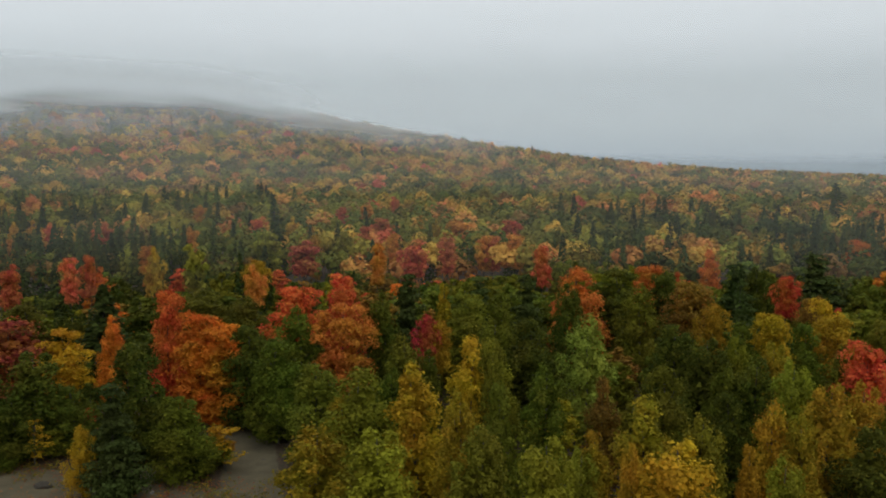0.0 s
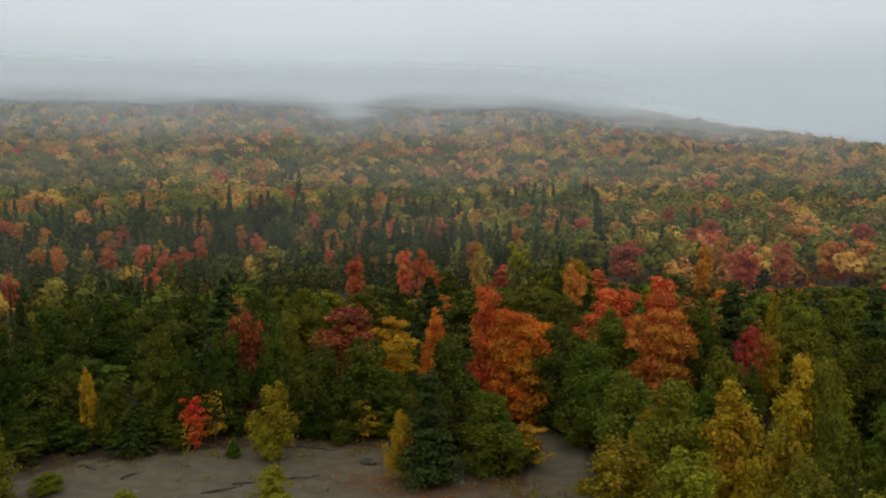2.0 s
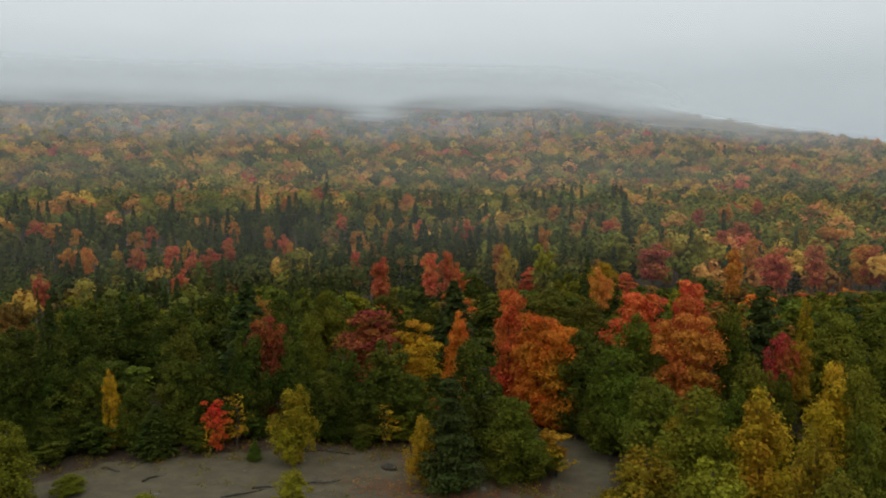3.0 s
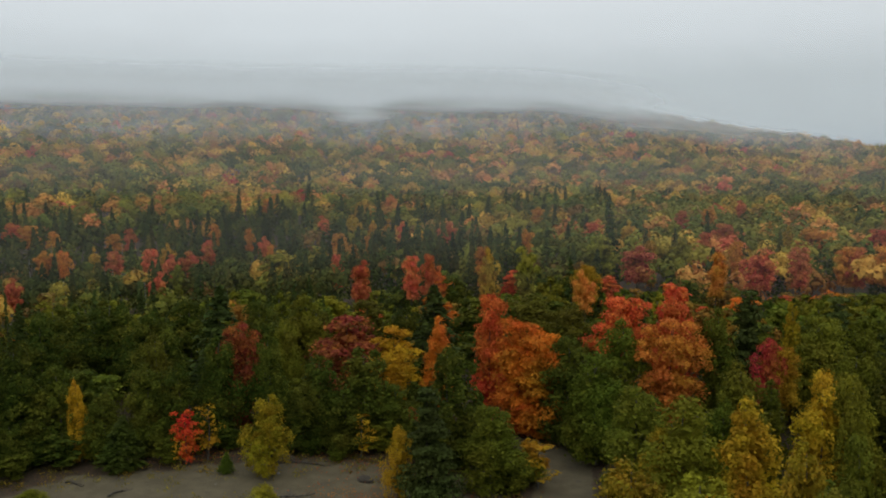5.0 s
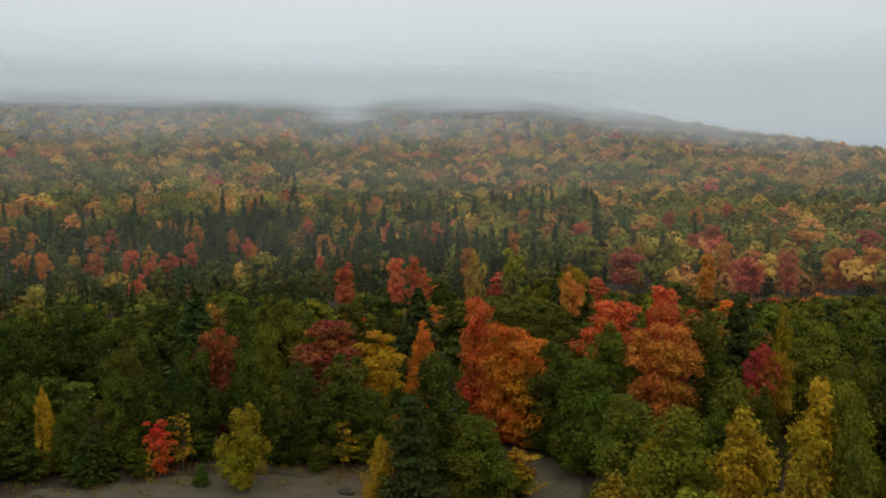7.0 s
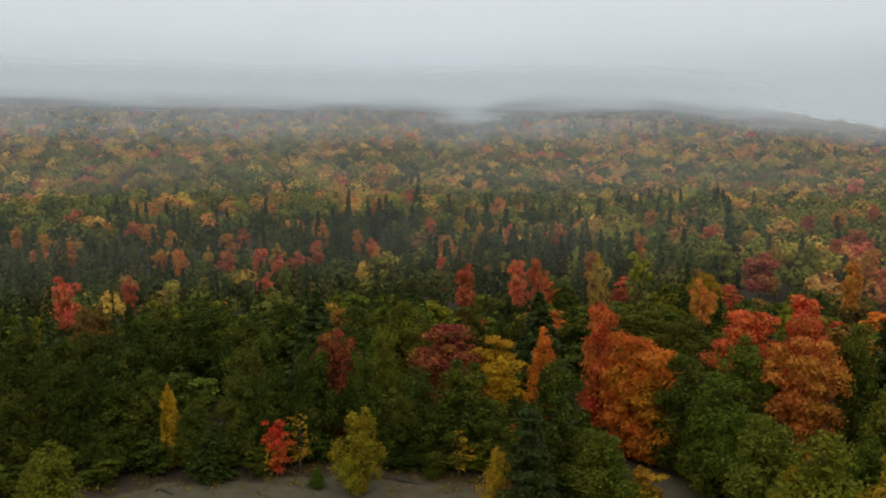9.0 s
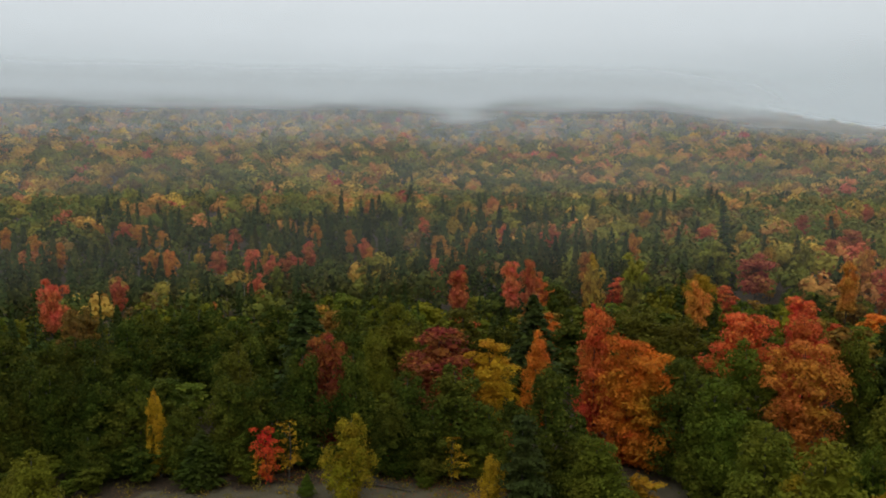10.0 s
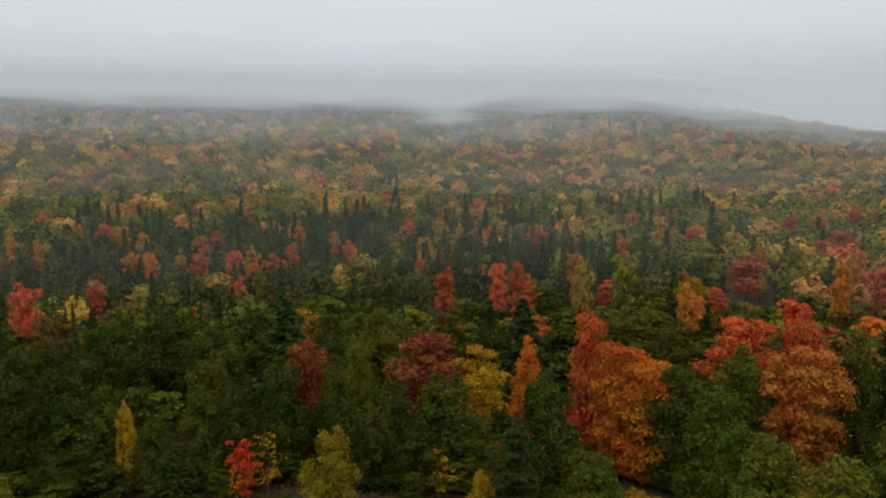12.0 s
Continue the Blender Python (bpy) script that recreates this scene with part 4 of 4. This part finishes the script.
rock("dirt_mound", -24.2, 50.2, 0.6, 0.4, clod, 4, "low dark mound of earth on the clearing", "mounds")
for k in range(46):
    az, r = fill.uniform(14, 56), fill.uniform(40, 58)
    x, y = -r * math.sin(radians(az)), r * math.cos(radians(az))
    if float(clearing(x, y)) > 0.9:
        rock("stone", x, y, fill.uniform(0.06, 0.22), fill.uniform(0.4, 0.7), stone_grey, 60 + k, "small grey stone half sunk in dirt", "stones")

blades, weed_rng = [], np.random.default_rng(33)
for k in range(240):
    az = weed_rng.uniform(12, 60)
    edge = float(np.interp(az, [14, 20, 30, 38, 44, 52, 62], [50, 57, 60.5, 60, 60, 58, 48]))
    r = edge + weed_rng.normal() * 1.2 if k % 3 else weed_rng.uniform(38, edge)
    x, y = -r * math.sin(radians(az)), r * math.cos(radians(az))
    m = 26
    at = np.stack([x + weed_rng.normal(size=m) * 0.28, y + weed_rng.normal(size=m) * 0.28, ground(x, y) + weed_rng.uniform(0.02, 0.38, m)], 1)
    blades.append(cards(at, 0.17, weed_rng, np.tile((0.0, 0.0, 0.25), (m, 1)), 0.4, 0.4))
weeds = new("weeds", mesh_of("weeds", *joined(blades), [weed_leaf]))
tagged(weeds, "dry yellow and green weeds scattered over the dirt", "weeds", kind="stuff")

litter, fallen_rng = [], np.random.default_rng(34)
for x, y, spread, count in ((-37.5, 50.2, 2.2, 500), (-21.6, 47.2, 2.4, 700), (-18.0, 46.6, 3.0, 900), (-25.0, 53.0, 3.5, 500), (-14.5, 50.0, 2.0, 350), (-30.0, 53.5, 4.0, 400)):
    at = np.stack([x + fallen_rng.normal(size=count) * spread, y + fallen_rng.normal(size=count) * spread * 0.45, np.zeros(count)], 1)
    at[:, 2] = ground(at[:, 0], at[:, 1]) + 0.13
    litter.append(cards(at, 0.13, fallen_rng, np.tile((0.0, 0.0, 1.0), (count, 1)), 0.85))
fallen = new("fallen_leaves", mesh_of("fallen_leaves", *joined(litter), [russet_leaf]))
tagged(fallen, "russet fallen leaves strewn over the dirt", "leaves", kind="stuff")


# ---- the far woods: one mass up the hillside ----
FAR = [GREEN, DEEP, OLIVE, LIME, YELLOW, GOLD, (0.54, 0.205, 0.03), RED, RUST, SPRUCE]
# distance haze put into the base colours: leaf tones greyed and lifted
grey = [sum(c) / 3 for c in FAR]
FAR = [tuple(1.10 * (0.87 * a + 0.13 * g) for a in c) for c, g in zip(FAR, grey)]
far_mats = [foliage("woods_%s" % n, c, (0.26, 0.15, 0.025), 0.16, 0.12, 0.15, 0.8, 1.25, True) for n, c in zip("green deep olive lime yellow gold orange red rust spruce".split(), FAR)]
rng = np.random.default_rng(7)


def woods(r0, r1, gap, per_tree, leaf, wide):
    """Trees on a shaken grid between two radii: crowns of leaf clumps, coloured in drifts."""
    span = np.arange(-r1, r1, gap)
    X, Y = np.meshgrid(span, span)
    X = X.ravel() + rng.uniform(-0.42, 0.42, X.size) * gap
    Y = Y.ravel() + rng.uniform(-0.42, 0.42, Y.size) * gap
    r, az = np.hypot(X, Y), np.degrees(np.arctan2(-X, Y))
    ok = (r >= r0) & (r < r1) & (az > -33) & (az < 62)
    X, Y = X[ok], Y[ok]
    if r0 < 320:
        free = np.array([not crowded(x, y, 3.2) for x, y in zip(X, Y)])
        X, Y = X[free], Y[free]
    r, az = np.hypot(X, Y), np.degrees(np.arctan2(-X, Y))
    n = len(X)
    drift = np.array([noise.noise((x * 0.018, y * 0.018, 3)) for x, y in zip(X, Y)])
    warm = np.array([noise.noise((x * 0.03, y * 0.03, 9)) for x, y in zip(X, Y)]) * 0.7 + rng.normal(size=n) * 0.28
    conifer = drift * 0.8 - 0.22 * (1 - smooth(-4, 14, az)) + rng.normal(size=n) * 0.22 + np.interp(r, [130, 200, 260, 340, 450], [0.12, 0.16, 0.08, -0.22, -0.5])
    right = 1 - smooth(-8, 8, az)
    u = rng.random(n)
    slot = np.where(u < 0.32, 0, np.where(u < 0.42, 1, np.where(u < 0.87, 2, 3)))
    hot = warm + np.interp(r, [130, 260, 420, 600, 900], [-0.10, -0.02, 0.10, 0.26, 0.32]) + 0.06 * right * (r < 330) - 0.1 * right * ((r < 420) & (r > 330))
    v = rng.random(n)
    slot = np.where(hot > 0.11, np.where(v < 0.36, 4, np.where(v < 0.66, 5, np.where(v < 0.78, 6, 8))), slot)
    slot = np.where(hot > 0.5, np.where(v < 0.34, 6, np.where(v < 0.92, 5, 7)), slot)
    slot = np.where(conifer > 0.28, 9, slot)
    dark = smooth(14, 30, az) * (1 - smooth(230, 330, r))
    dark = np.maximum(dark, 0.55 * (1 - smooth(-14, -4, az)) * (1 - smooth(200, 320, r)))
    slot = np.where((slot > 3) & (slot < 9) & (rng.random(n) < 0.35 * dark), 9, slot)
    slot = np.where((slot < 4) & (rng.random(n) < 0.88 * dark), np.where(rng.random(n) < 0.35, 9, 1), slot)
    grown = np.interp(r, [130, 340, 520, 800], [1.0, 1.08, 1.3, 1.4])
    tall = np.where(slot == 9, rng.uniform(8.5, 12.5, n), rng.uniform(6.8, 9.8, n)) * grown
    half = np.where(slot == 9, rng.uniform(1.6, 2.9, n), rng.uniform(0.75, 1.25, n) * wide)
    z0 = ground(X, Y)
    who = np.repeat(np.arange(n), per_tree)
    m = len(who)
    cone = slot[who] == 9
    # each leafy crown is a heap of rounded boughs, each conifer a ragged spire
    many = 7
    bough = rng.integers(0, many, m)
    spin = (rng.uniform(0, 6.283, n)[:, None] + np.arange(many)[None, :] * 6.283 / (many - 1) + rng.normal(size=(n, many)) * 0.3)
    off = np.where(np.arange(many)[None, :] == 0, 0.0, rng.uniform(0.42, 0.68, (n, many))) * half[:, None]
    lift = np.where(np.arange(many)[None, :] == 0, 0.62, rng.uniform(0.0, 0.45, (n, many)))
    girth = rng.uniform(0.40, 0.58, (n, many)) * half[:, None]
    dome = np.minimum(tall * 0.6, half * 1.15)
    d = rng.normal(size=(m, 3))
    d[:, 2] = np.abs(d[:, 2]) * 1.1 - 0.35
    d /= np.linalg.norm(d, axis=1)[:, None]
    a, o, g = spin[who, bough], off[who, bough], girth[who, bough] * rng.uniform(0.85, 1.06, m)
    at = np.stack([X[who] + np.cos(a) * o, Y[who] + np.sin(a) * o, z0[who] + (tall - dome)[who] + lift[who, bough] * dome[who]], 1) + d * (g * 0.95)[:, None]
    turn, s = rng.uniform(0, 2 * math.pi, m), rng.random(m) ** 1.3
    rad = (1 - s) ** 0.8 * half[who] * rng.uniform(0.5, 1.05, m)
    side = np.stack([np.cos(turn), np.sin(turn), np.full(m, 0.5)], 1)
    spire = np.stack([X[who] + np.cos(turn) * rad, Y[who] + np.sin(turn) * rad, z0[who] + tall[who] * (0.12 + 0.88 * s)], 1)
    at = np.where(cone[:, None], spire, at)
    out = np.where(cone[:, None], side, d + np.array([0, 0, 0.2]))
    out /= np.linalg.norm(out, axis=1)[:, None]
    verts, faces = cards(at, np.where(cone, leaf * 0.8, leaf), rng, out, 0.85)
    own = rng.uniform(0.6, 1.35, n)
    return verts, faces, np.repeat(slot, per_tree), np.repeat(own, 3 * per_tree)


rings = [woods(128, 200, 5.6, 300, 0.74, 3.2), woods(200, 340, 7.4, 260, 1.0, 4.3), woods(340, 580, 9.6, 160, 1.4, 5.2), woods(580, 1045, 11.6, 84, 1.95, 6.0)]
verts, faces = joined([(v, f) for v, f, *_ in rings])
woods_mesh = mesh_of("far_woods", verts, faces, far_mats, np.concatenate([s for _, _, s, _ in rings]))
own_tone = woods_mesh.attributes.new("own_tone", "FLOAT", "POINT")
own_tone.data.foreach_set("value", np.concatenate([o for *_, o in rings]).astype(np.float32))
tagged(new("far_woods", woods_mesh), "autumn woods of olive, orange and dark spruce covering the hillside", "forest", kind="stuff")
